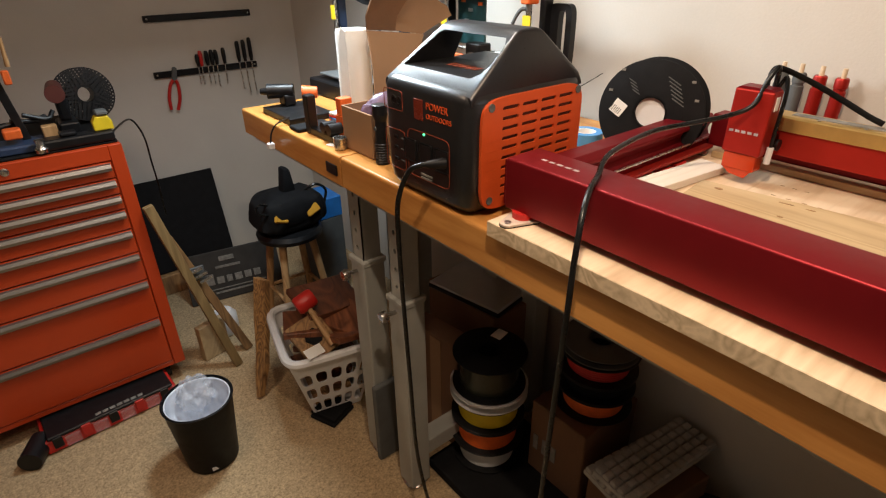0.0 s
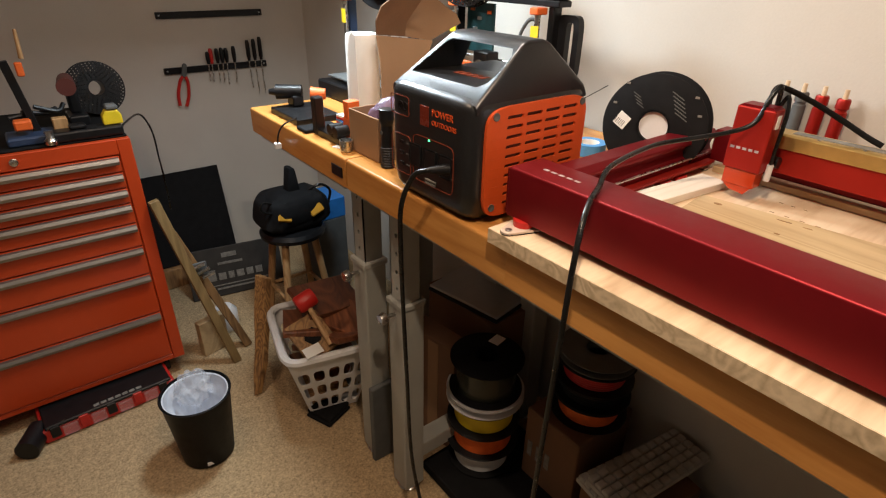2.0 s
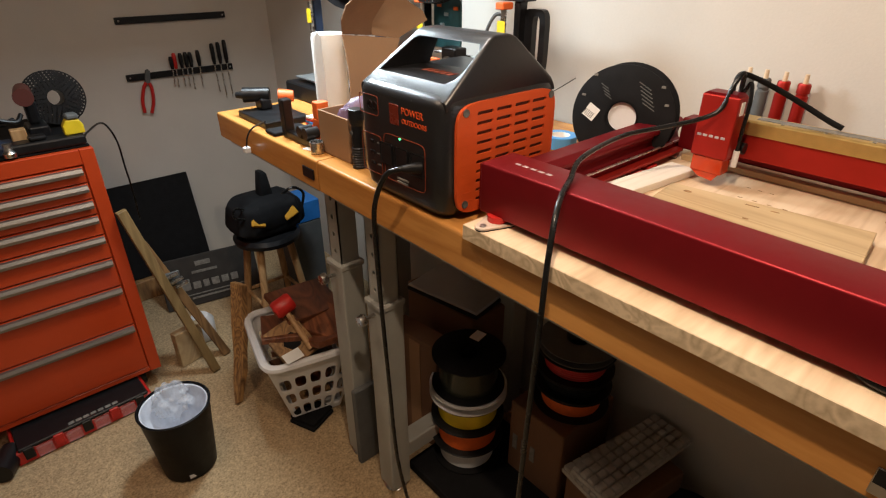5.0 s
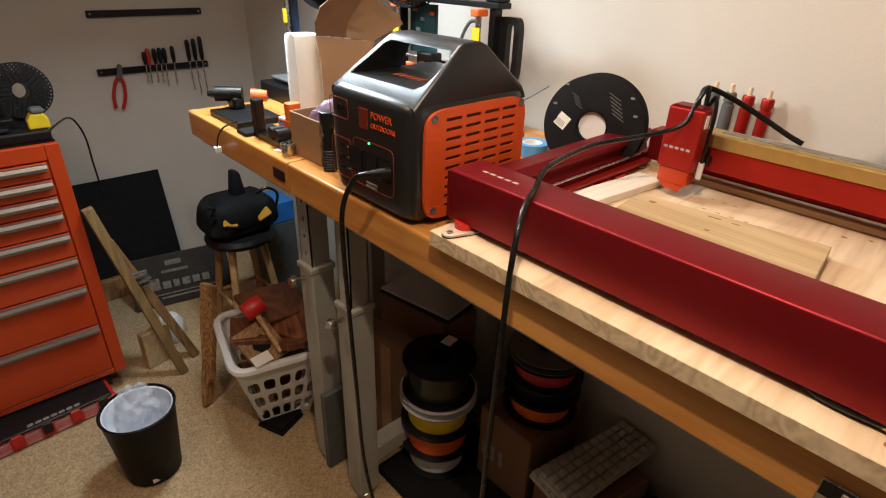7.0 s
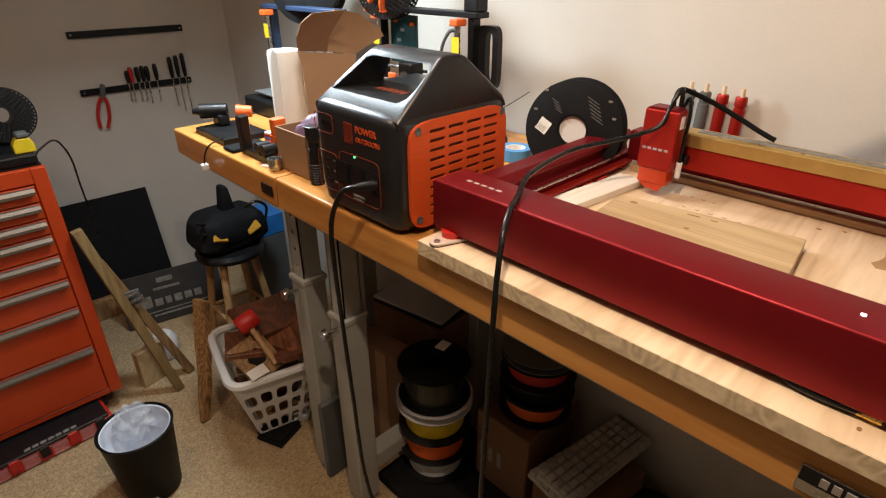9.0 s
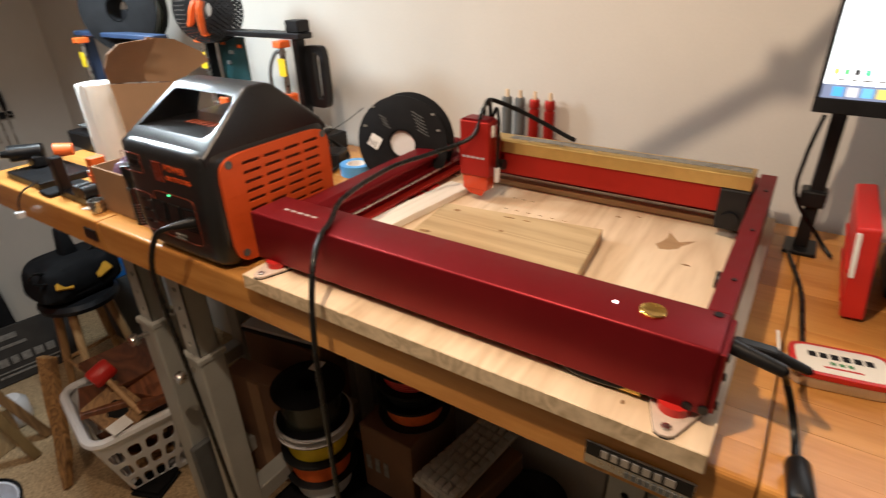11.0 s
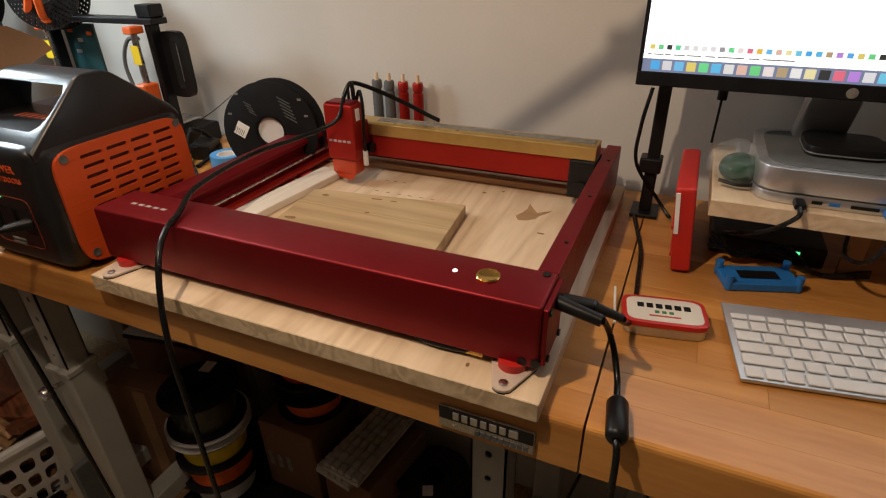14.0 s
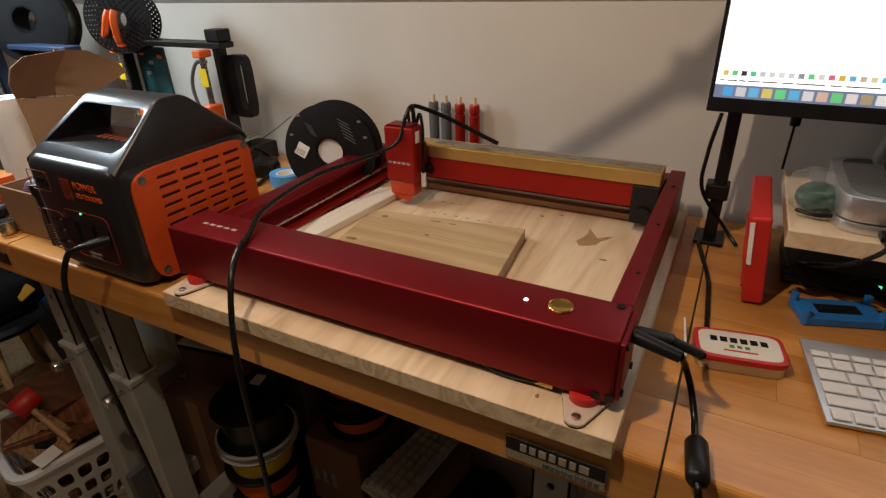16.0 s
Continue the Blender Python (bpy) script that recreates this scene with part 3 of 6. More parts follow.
solid("flat_cable", tube([(0.416, 0.492, 1.104), (0.420, 0.494, 1.124), (0.430, 0.486, 1.129), (0.450, 0.450, 1.113), (0.470, 0.408, 1.090), (0.480, 0.372, 1.071), (0.482, 0.350, 1.0625)], 0.0058, 10, 8, flat=0.45), BLACKM,
      "flat black ribbon cable from the laser head", "cable", smooth=True)
solid("cable_end", tube([(0.414, 0.476, 1.104), (0.414, 0.468, 1.120), (0.409, 0.461, 1.094), (0.405, 0.4605, 1.056), (0.404, 0.4605, 1.034)], 0.003, 8, 6), RUBBER, "thin black cable down the laser head", "cable", smooth=True)

# plugs at the engraver's end and their leads
lead = thing("power_lead", "black power lead with a ferrite block plugged into the engraver", "cable", (0.07, 0.02, H))
part("plug", cy((0.062, 0.0335, 1.022), (0.055, -0.012, 1.016), 0.0075, 0.0062, 14), BLACK, lead, "", True)
part("cord", tube([(0.055, -0.012, 1.016), (0.072, -0.010, 1.008), (0.086, -0.017, 0.985), (0.080, -0.026, 0.965), (0.062, -0.034, 0.947), (0.045, -0.037, 0.9415), (0.018, -0.041, 0.9415), (-0.012, -0.045, 0.9415), (-0.024, -0.048, 0.930), (-0.028, -0.049, 0.89), (-0.022, -0.05, 0.72), (0.03, -0.04, 0.50)], 0.0034, 10), RUBBER, lead, "", True)
part("ferrite", lathe([(0.004, -0.002), (0.0085, 0), (0.0105, 0.004), (0.0105, 0.045), (0.0085, 0.049), (0.004, 0.051)], (-0.014, -0.0455, 0.9415), (1, 0.13, 0), 20), BLACK, lead, "black ferrite cylinder", True)
lead2 = thing("usb_lead", "black data lead plugged into the engraver", "cable", (0.07, 0.0, H))
part("plug", bx(0.066, 0.080, -0.004, 0.0333, 1.012, 1.024, 0.003, 2), BLACK, lead2)
part("plug_tail", cy((0.073, -0.003, 1.018), (0.072, -0.03, 1.012), 0.0055, 0.004, 12), BLACK, lead2, "", True)
part("cord", tube([(0.072, -0.03, 1.012), (0.10, -0.020, 0.995), (0.135, -0.026, 0.965), (0.165, -0.033, 0.945), (0.21, -0.034, 0.936), (0.285, -0.030, 0.9345), (0.368, -0.024, 0.9345), (0.44, -0.010, 0.9345), (0.496, 0.002, 0.9345)], 0.0032, 10), RUBBER, lead2, "", True)

# ---- power station ----
ps = thing("power_station", "black portable power station with orange vented side and handle", "power station", (0.13, 0.83, H))
PX0, PX1, PY0, PY1 = -0.005, 0.243, 0.696, 0.916
PZ = 1.114
own = bmesh.new()


def ring_at(z, dx, dy, cx=None, n=56, power=10.0):
    mx, my = (PX0 + PX1) / 2 if cx is None else cx, (PY0 + PY1) / 2
    return [(p[0], p[1], z) for p in ringed(mx, my, dx, dy, n, power)]


hx, hy = (PX1 - PX0) / 2, (PY1 - PY0) / 2
levels = [(H + 0.001, hx - 0.022, hy - 0.02), (H + 0.006, hx - 0.012, hy - 0.010), (H + 0.018, hx - 0.004, hy - 0.003), (H + 0.05, hx, hy), (PZ - 0.012, hx, hy), (PZ - 0.003, hx - 0.003, hy - 0.003), (PZ + 0.004, hx - 0.012, hy - 0.012), (PZ + 0.006, hx - 0.05, hy - 0.05)]
rings = [[own.verts.new(p) for p in ring_at(*lv)] for lv in levels]
for a, b in zip(rings, rings[1:]):
    for k in range(len(a)):
        own.faces.new((a[k], a[(k + 1) % len(a)], b[(k + 1) % len(b)], b[k]))
own.faces.new(rings[0][::-1])
own.faces.new(rings[-1])
bmesh.ops.recalc_face_normals(own, faces=own.faces[:])
body = part("body", own, CASE, ps, "", True)
# the handle: one gabled shell with a slanting opening right through it
GT = 1.192
gable = [(PX0 + 0.008, PZ - 0.014), (PX0 + 0.008, PZ - 0.002), (PX0 + 0.098, GT - 0.003), (PX0 + 0.108, GT), (PX0 + 0.138, GT), (PX0 + 0.152, GT - 0.005), (PX1 - 0.012, PZ + 0.006), (PX1 - 0.006, PZ - 0.004), (PX1 - 0.006, PZ - 0.014)]
shell = prism(gable, "y", PY0 + 0.005, PY1 - 0.005)
for v in shell.verts:
    up = max(0.0, (v.co.z - PZ) / (GT - PZ))
    if v.co.y > (PY0 + PY1) / 2:
        v.co.y -= 0.040 * up
    else:
        v.co.y += 0.006 * up
MIDX = (PX0 + PX1) / 2
bmesh.ops.recalc_face_normals(shell, faces=shell.faces[:])
bmesh.ops.bevel(shell, geom=[e for e in shell.edges if max(v.co.z for v in e.verts) > PZ + 0.002], offset=0.018, segments=6, affect="EDGES", profile=0.5, clamp_overlap=True)
cut = [prism([(PY0 + 0.034, PZ + 0.017), (PY1 - 0.026, PZ + 0.017), (PY1 - 0.052, GT - 0.016), (PY1 - 0.060, GT - 0.0115), (PY0 + 0.024, GT - 0.0115), (PY0 + 0.0155, GT - 0.020), (PY0 + 0.0155, PZ + 0.036), (PY0 + 0.021, PZ + 0.024)], "x", PX0 - 0.05, MIDX + 0.012),
       prism([(PY0 + 0.030, PZ + 0.0165), (PY1 + 0.03, PZ + 0.0165), (PY1 + 0.03, GT - 0.0120), (PY0 + 0.030, GT - 0.0120)], "x", MIDX + 0.0115, PX1 + 0.05)]


def carved(solid_bm, tools, width, seg):
    """The first mesh less the second, with its edges rounded."""
    obs = []
    for b in (solid_bm, *tools):
        me = bpy.data.meshes.new("tmp")
        b.to_mesh(me)
        b.free()
        obs.append(new("tmp", me))
    for tool in obs[1:]:
        cutter = obs[0].modifiers.new("cut", "BOOLEAN")
        cutter.operation, cutter.object, cutter.solver = "DIFFERENCE", tool, "EXACT"
    rounder = obs[0].modifiers.new("round", "BEVEL")
    rounder.width, rounder.segments, rounder.limit_method, rounder.angle_limit = width, seg, "ANGLE", radians(25)
    got = bpy.data.meshes.new_from_object(obs[0].evaluated_get(bpy.context.evaluated_depsgraph_get()))
    for ob in obs:
        bpy.data.objects.remove(ob)
    out = bmesh.new()
    out.from_mesh(got)
    return out


part("handle", carved(shell, cut, 0.0046, 3), CASE, body, "arched carrying handle moulded into the case", True)
# orange vent on the end towards the engraver
outer = ringed((PX0 + PX1) / 2 + 0.004, 1.024, 0.108, 0.084, 40, 7)
holes = []
for c in range(4):
    for r in range(10):
        cx, cz = PX0 + 0.076 + 0.040 * c, H + 0.030 + 0.0146 * r
        holes.append([(cx - 0.015, cz - 0.0028), (cx + 0.015, cz - 0.0028), (cx + 0.0168, cz), (cx + 0.015, cz + 0.0028), (cx - 0.015, cz + 0.0028), (cx - 0.0168, cz)])
vent = part("vent_panel", with_holes(outer, holes, "y", PY0 + 0.001, PY0 - 0.0045), ORANGE, ps, "orange slotted vent panel")
# added plate whose dark orange gives the slots their inner shade
part("vent_backing", bx(PX0 + 0.045, PX1 - 0.030, PY0 - 0.0012, PY0 - 0.0002, H + 0.022, H + 0.172), VENT_IN, vent, "added dark orange plate that paints the shade inside the slots")
for (x, z) in [(PX0 + 0.037, 1.096), (PX1 - 0.025, 1.096), (PX0 + 0.037, 0.957), (PX1 - 0.025, 0.957)]:
    part("screw", lathe([(0.006, 0), (0.006, 0.0015), (0.004, 0.0012), (0.0015, 0.0004), (0, 0.0004)], (x, PY0 - 0.0044, z), (0, -1, 0), 18), DGREY, vent, "", True)
for k in range(10):
    z = H + 0.030 + 0.0146 * k
    part("vent_groove", bx(PX0 + 0.030, PX0 + 0.052, PY0 - 0.0048, PY0 - 0.0040, z - 0.0006, z + 0.0006), ORANGE, vent)
# front panel: sockets, display and outlines
fx = PX0 - 0.0004


def frame_line(y0, y1, z0, z1, name="panel_outline", t=0.0010):
    """A thin raised outline with cut corners on the station's front."""
    outer = ringed((y0 + y1) / 2, (z0 + z1) / 2, abs(y1 - y0) / 2, abs(z1 - z0) / 2, 32, 9)
    inner = ringed((y0 + y1) / 2, (z0 + z1) / 2, abs(y1 - y0) / 2 - t, abs(z1 - z0) / 2 - t, 32, 9)
    return part(name, with_holes(outer, [inner], "x", fx + 0.0004, fx - 0.0006), ORANGE_D, ps)


ORANGE_D = mat("dull_orange_line", (0.20, 0.035, 0.012), 0.6)
frame_line(0.8537, 0.9057, 1.066, 1.098)
frame_line(0.8498, 0.9057, 0.968, 1.035)
frame_line(0.7382, 0.8435, 0.968, 1.045)
part("display", bx(fx - 0.0012, fx + 0.001, 0.8005, 0.8235, 1.062, 1.094, 0.001), DISPLAY, ps, "dim red display window")
for y in (0.8633, 0.8761):
    part("socket", lathe([(0.0072, -0.0004), (0.0072, 0.0016), (0.005, 0.0016), (0.005, 0.0002), (0, 0.0002)], (fx, y, 1.082), (-1, 0, 0), 20), BLACK, ps, "", True)
for z in (0.985, 1.004, 1.022):
    part("socket", bx(fx - 0.0012, fx + 0.001, 0.8706, 0.8816, z - 0.0035, z + 0.0035, 0.001), BLACK, ps)
    part("mark", bx(fx - 0.0006, fx + 0.001, 0.8537, 0.8626, z - 0.0010, z + 0.0010), DGREY, ps)
for y in (0.7565, 0.7964, 0.8363):
    part("outlet", bx(fx - 0.0016, fx + 0.001, y - 0.016, y + 0.016, 0.992, 1.028, 0.003, 2), BLACK, ps)
part("status_light", cy((fx - 0.001, 0.7997, 1.042), (fx + 0.001, 0.7997, 1.042), 0.0018, n=10), LEDG, ps, "tiny green light")
turn = Matrix.Translation((fx - 0.0004, 0.7935, 1.082)) @ Matrix(((0, 0, -1, 0), (-1, 0, 0, 0), (0, 1, 0, 0), (0, 0, 0, 1)))
words("lettering", "POWER", turn, 0.0150, ORANGE, ps, "orange printed word")
words("lettering", "OUTDOORS", Matrix.Translation((0, 0, -0.014)) @ turn, 0.0107, ORANGE, ps, "orange printed word")
for (y0, y1) in [(0.8180, 0.7622)]:
    for k in range(2):
        part("mark", bx(fx - 0.0006, fx + 0.001, 0.7821, 0.8100, 0.975 - 0.006 * k, 0.978 - 0.006 * k), SIGN_L, ps)
for k in range(5):
    part("logo_bar", bx(PX0 + 0.078, PX0 + 0.096, 0.8315 - 0.0145 * k, 0.8403 - 0.0145 * k, PZ + 0.0168, PZ + 0.0178), ORANGE_D, ps)
solid("station_cable", tube([(-0.030, 0.754, 1.012), (-0.042, 0.759, 1.012), (-0.054, 0.775, 1.000), (-0.062, 0.795, 0.95), (-0.060, 0.803, 0.88), (-0.045, 0.822, 0.75), (-0.03, 0.835, 0.55), (-0.01, 0.85, 0.3), (0.03, 0.86, 0.08), (0.07, 0.87, 0.006), (0.16, 0.86, 0.006)], 0.0042, 10), RUBBER,
      "black mains cable plugged into the power station", "cable", smooth=True)
solid("mains_plug", cy((-0.0065, 0.749, 1.010), (-0.036, 0.757, 1.012), 0.009, 0.0055, 16), BLACK, "black mains plug in the power station", "plug", smooth=True)

# ---- wall side: spool, rods ----


def spool(name, centre, axis, r, w, hub, flange, winding, label, fill=0.8, group="", tag=True):
    s = thing(name, label, "filament spool", centre, group)
    a = Vector(axis).normalized()
    c = Vector(centre)
    t = 0.004
    for k in (-1, 1):
        b0 = c + a * (k * w / 2 - (t if k > 0 else 0))
        part("flange", lathe([(hub, 0), (r - 0.002, 0), (r, 0.001), (r, t - 0.001), (r - 0.002, t), (hub, t)], b0, a, 56, True), flange, s, "", True)
    part("hub", lathe([(hub, -w / 2), (hub + 0.004, -w / 2), (hub + 0.004, w / 2), (hub, w / 2)], c, a, 40, True), flange, s, "", True)
    rr = hub + (r - hub) * fill
    prof = [(hub + 0.005, -w / 2 + t)]
    n = 14
    for k in range(n + 1):
        z = -w / 2 + t + 0.0005 + (w - 2 * t - 0.001) * k / n
        prof.append((rr + (0.0012 if k % 2 else 0.0), z))
    prof.append((hub + 0.005, w / 2 - t))
    part("winding", lathe(prof, c, a, 48), winding, s, "", True)
    return s


SPC = (0.440, 0.687, 1.0255)
ws = spool("wall_spool", SPC, (-0.95, -0.30, 0.06), 0.0935, 0.052, 0.027, BLACKM, BLACKM, "large black filament spool standing behind the engraver", 0.8)
# paper label and printed bars on the visible side
wa = Vector((-0.95, -0.30, 0.06)).normalized()
wm = Matrix.Translation(Vector(SPC) + wa * 0.0262) @ wa.to_track_quat("Z", "Y").to_matrix().to_4x4()


def disc_bar(name, u, v, w, h, material, parent, m, turn=0):
    bm = bx(-w / 2, w / 2, -h / 2, h / 2, -0.0002, 0.0006)
    bm.transform(m @ Matrix.Translation((u, v, 0)) @ pose(0, 0, 0, 0, 0, turn))
    return part(name, bm, material, parent)


ux = (wm.inverted().to_3x3() @ Vector((0, -1, 0)))
uz = (wm.inverted().to_3x3() @ Vector((0, 0, 1)))
deg = math.degrees(math.atan2(ux.y, ux.x))


def on_disc(name, right, up, w, h, material, tilt=0):
    p = ux * right + uz * up
    return disc_bar(name, p.x, p.y, w, h, material, ws, wm, deg + tilt)


on_disc("paper_label", -0.060, 0.002, 0.024, 0.026, PAPER, -30)
for k in range(6):
    on_disc("barcode_bar", -0.073 + 0.0032 * k, 0.003 - 0.0016 * k, 0.0012, 0.012, BLACKM, -30)
for k in range(6):
    on_disc("print_line", 0.035 + 0.006 * k * 0.4, 0.060 - 0.007 * k, 0.026, 0.0016, DGREY, -28)
for k in range(4):
    on_disc("print_line", -0.040 + 0.003 * k, 0.052 - 0.006 * k, 0.016, 0.0014, DGREY, -28)
for k in range(5):
    on_disc("logo_bar", -0.048 + 0.0095 * k, -0.052 - 0.005 * k, 0.0065, 0.009, PAPER, -28)
for (u, v) in [(0.079, 0.032), (0.068, 0.062), (-0.079, 0.032), (-0.06, 0.07)]:
    on_disc("rim_hole", u, v, 0.007, 0.004, SIGN_L)
# added white disc: paints the bright wall that shows through the hub hole
part("hub_core", cy(Vector(SPC) + wa * 0.016, Vector(SPC) + wa * 0.019, 0.0265, n=32), WHITEP, ws, "white disc standing in for the lit wall seen through the hub")

for k, (y, m, lab) in enumerate([(0.545, DGREY, "dark grey"), (0.516, DGREY, "dark grey"), (0.484, ANOD2, "red"), (0.451, ANOD2, "red")]):
    rod = thing("riser_rod", f"{lab} anodised engraver riser leg standing at the wall", "riser rod", (0.602, y, H), "riser legs at the wall")
    part("shaft", lathe([(0.0, 0), (0.0105, 0), (0.0105, 0.144), (0.0088, 0.145), (0.0088, 0.149), (0.0105, 0.150), (0.0105, 0.163), (0.009, 0.166), (0, 0.166)], (0.602, y, H + 0.001), n=22), m, rod, "", True)
    part("tip", cy((0.602, y, H + 0.166), (0.602, y, H + 0.182), 0.0042, 0.0036, 12), PINE, rod, "pale threaded tip", True)
tape = thing("tape_roll", "roll of blue tape lying on the bench", "tape", (0.445, 0.835, H))
part("roll", lathe([(0.022, 0), (0.036, 0), (0.036, 0.024), (0.022, 0.024)], (0.445, 0.835, H + 0.001), n=36, closed=True), BLUE_L, tape, "", True)
part("core", lathe([(0.0195, 0.0005), (0.0218, 0.0005), (0.0218, 0.0235), (0.0195, 0.0235)], (0.445, 0.835, H + 0.001), n=36, closed=True), PAPER, tape, "", True)
for k, pts in enumerate([[(0.34, 0.86, 0.934), (0.36, 0.90, 0.95), (0.42, 0.92, 0.965), (0.46, 0.90, 0.94), (0.40, 0.88, 0.935)],
                         [(0.36, 0.84, 0.934), (0.40, 0.90, 0.97), (0.47, 0.95, 0.99), (0.50, 0.91, 0.95), (0.44, 0.87, 0.935)],
                         [(0.33, 0.83, 0.934), (0.37, 0.87, 0.936), (0.43, 0.94, 0.945), (0.51, 0.97, 0.96)]]):
    solid("loose_cable", tube(pts, 0.004, 8), RUBBER, "loose black cable in a tangle behind the power station", "cable", smooth=True, group="tangled cables")
ad = thing("power_adapter", "black plug and adapter among the cables", "adapter", (0.47, 0.93, H))
part("block", bx(0.44, 0.50, 0.90, 0.945, H + 0.002, H + 0.035, 0.004, 2, m=about((0.47, 0.92, H), 0, 0, 20)), BLACK, ad)
solid("filament_strand", tube([(0.515, 0.86, 1.06), (0.50, 0.90, 1.03), (0.47, 0.94, 1.00), (0.46, 0.95, 0.98)], 0.0009, 6), BLACK, "thin black filament strand from the spool", "filament", smooth=True)

# ---- desk side: monitor, riser, keyboard, tin ----
mon = thing("monitor", "black flat monitor showing a white window and a dock of icons", "monitor", (0.44, -0.25, H))
MY0, MY1, MZ0, MZ1 = -0.545, 0.022, 1.156, 1.50
tm = Matrix.Translation((0.012, 0, 0.006)) @ about((0.40, 0.022, 1.16), 0, 0, -2)
scr = part("screen_housing", bx(0.405, 0.430, MY0, MY1, MZ0, MZ1, 0.004, 2, m=tm), BLACK, mon)
part("bezel", bx(0.4005, 0.4052, MY0, MY1, MZ0, MZ0 + 0.018, 0.001, m=tm), BLACKM, scr)
part("bezel", bx(0.4005, 0.4052, MY1 - 0.005, MY1, MZ0 + 0.0182, MZ1, 0.001, m=tm), BLACKM, scr)
part("window_area", bx(0.4022, 0.4050, MY0 + 0.005, MY1 - 0.0052, MZ0 + 0.0352, MZ1 - 0.004, m=tm), SCREEN, scr, "bright white program window")
part("dock_area", bx(0.4022, 0.4050, MY0 + 0.005, MY1 - 0.0052, MZ0 + 0.0184, MZ0 + 0.0350, m=tm), SCREEN_D, scr, "pale blue desktop strip with icons")
cols = [(0.1, 0.5, 1), (0.8, 0.8, 0.85), (0.2, 0.6, 1), (0.9, 0.75, 0.2), (0.2, 0.85, 0.35), (0.15, 0.6, 1), (0.9, 0.9, 0.9), (0.9, 0.6, 0.5), (0.2, 0.8, 0.3), (1, 0.9, 0.9),
        (0.55, 0.42, 0.25), (1, 1, 1), (1, 0.9, 0.5), (0.05, 0.05, 0.05), (0.95, 0.2, 0.3), (0.6, 0.3, 0.9), (0.9, 0.9, 0.95), (0.2, 0.7, 1), (0.15, 0.8, 0.4), (1, 0.6, 0.1), (0.15, 0.5, 1), (0.4, 0.4, 0.45)]
GLOWS = [glow(f"icon_{k}", c, 1.1) for k, c in enumerate(cols)]
for k in range(35):
    y = MY1 - 0.016 - 0.0148 * k
    part("icon", bx(0.4012, 0.4024, y - 0.0114, y, MZ0 + 0.0212, MZ0 + 0.0326, 0.0005, m=tm), GLOWS[k % len(GLOWS)], scr)
for k in range(30):
    y = MY1 - 0.012 - 0.0104 * k
    part("swatch", bx(0.4016, 0.4024, y - 0.0064, y, MZ0 + 0.0470, MZ0 + 0.0530, m=tm), GLOWS[(k * 5 + 3) % len(GLOWS)], scr)
BARG = mat("grey_screen_text", (0.25, 0.25, 0.27), 0.6)
for (a, b) in [(0.010, 0.016), (0.018, 0.030), (0.032, 0.040), (0.042, 0.056), (0.058, 0.075), (0.08, 0.092), (0.095, 0.125), (0.13, 0.142), (0.146, 0.18), (0.27, 0.30), (0.303, 0.32)]:
    part("status_bar", bx(0.4016, 0.4024, MY1 - b, MY1 - a, MZ0 + 0.0400, MZ0 + 0.0414, m=tm), BARG, scr)
part("badge", lathe([(0.0062, 0), (0.0062, 0.001), (0, 0.0012)], tm @ Vector((0.4005, -0.225, MZ0 + 0.0085)), (-1, 0, 0), 20), SIGN_L, scr, "round grey badge", True)
part("neck", prism([(0.43, 1.18), (0.455, 1.18), (0.53, 1.062), (0.50, 1.062)], "y", -0.25, -0.19, 0.003), SILVER, mon, "silver stand neck")
part("stand_foot", bx(0.44, 0.555, -0.32, -0.13, 1.0475, 1.056, 0.003), SILVER, mon)
pole = thing("monitor_pole", "black metal clamp pole beside the monitor", "pole", (0.52, -0.012, H))
part("column", bx(0.508, 0.528, -0.023, -0.004, H + 0.006, 1.43, 0.002), BLACK, pole)
part("lower_arm", tube([(0.518, -0.013, 1.425), (0.35, 0.08, 1.45), (0.187, 0.175, 1.479)], 0.010, 10), BLACK, pole, "", True)
part("elbow", cy((0.187, 0.160, 1.479), (0.187, 0.190, 1.479), 0.017, n=20), BLACK, pole, "", True)
part("upper_arm", tube([(0.187, 0.175, 1.479), (0.187, 0.23, 1.435), (0.187, 0.295, 1.383)], 0.010, 10), BLACK, pole, "", True)
part("base_plate", bx(0.490, 0.545, -0.035, 0.008, H + 0.001, H + 0.007, 0.001), BLACK, pole)
part("clamp", bx(0.500, 0.532, -0.028, 0.006, 1.005, 1.03, 0.003, 2), BLACK, pole)
solid("pole_cable", tube([(0.505, 0.004, 1.14), (0.498, 0.012, 1.08), (0.50, 0.010, 1.02), (0.512, -0.03, 0.96), (0.50, -0.055, 0.934)], 0.003, 8), RUBBER, "black cable hanging beside the pole", "cable", smooth=True)
hang = thing("hanging_cable", "thin black cable with a ferrite hanging behind the monitor", "cable", (0.555, -0.095, 1.06))
part("cord", tube([(0.556, -0.095, 1.20), (0.556, -0.095, 1.12), (0.556, -0.094, 1.05)], 0.002, 8), RUBBER, hang, "", True)
part("ferrite", cy((0.556, -0.095, 1.118), (0.556, -0.095, 1.143), 0.0072, n=14), BLACK, hang, "", True)
solid("video_cable", tube([(0.56, -0.16, 1.19), (0.558, -0.19, 1.165), (0.54, -0.21, 1.14)], 0.0035, 8), RUBBER, "black video cable behind the monitor", "cable", smooth=True)

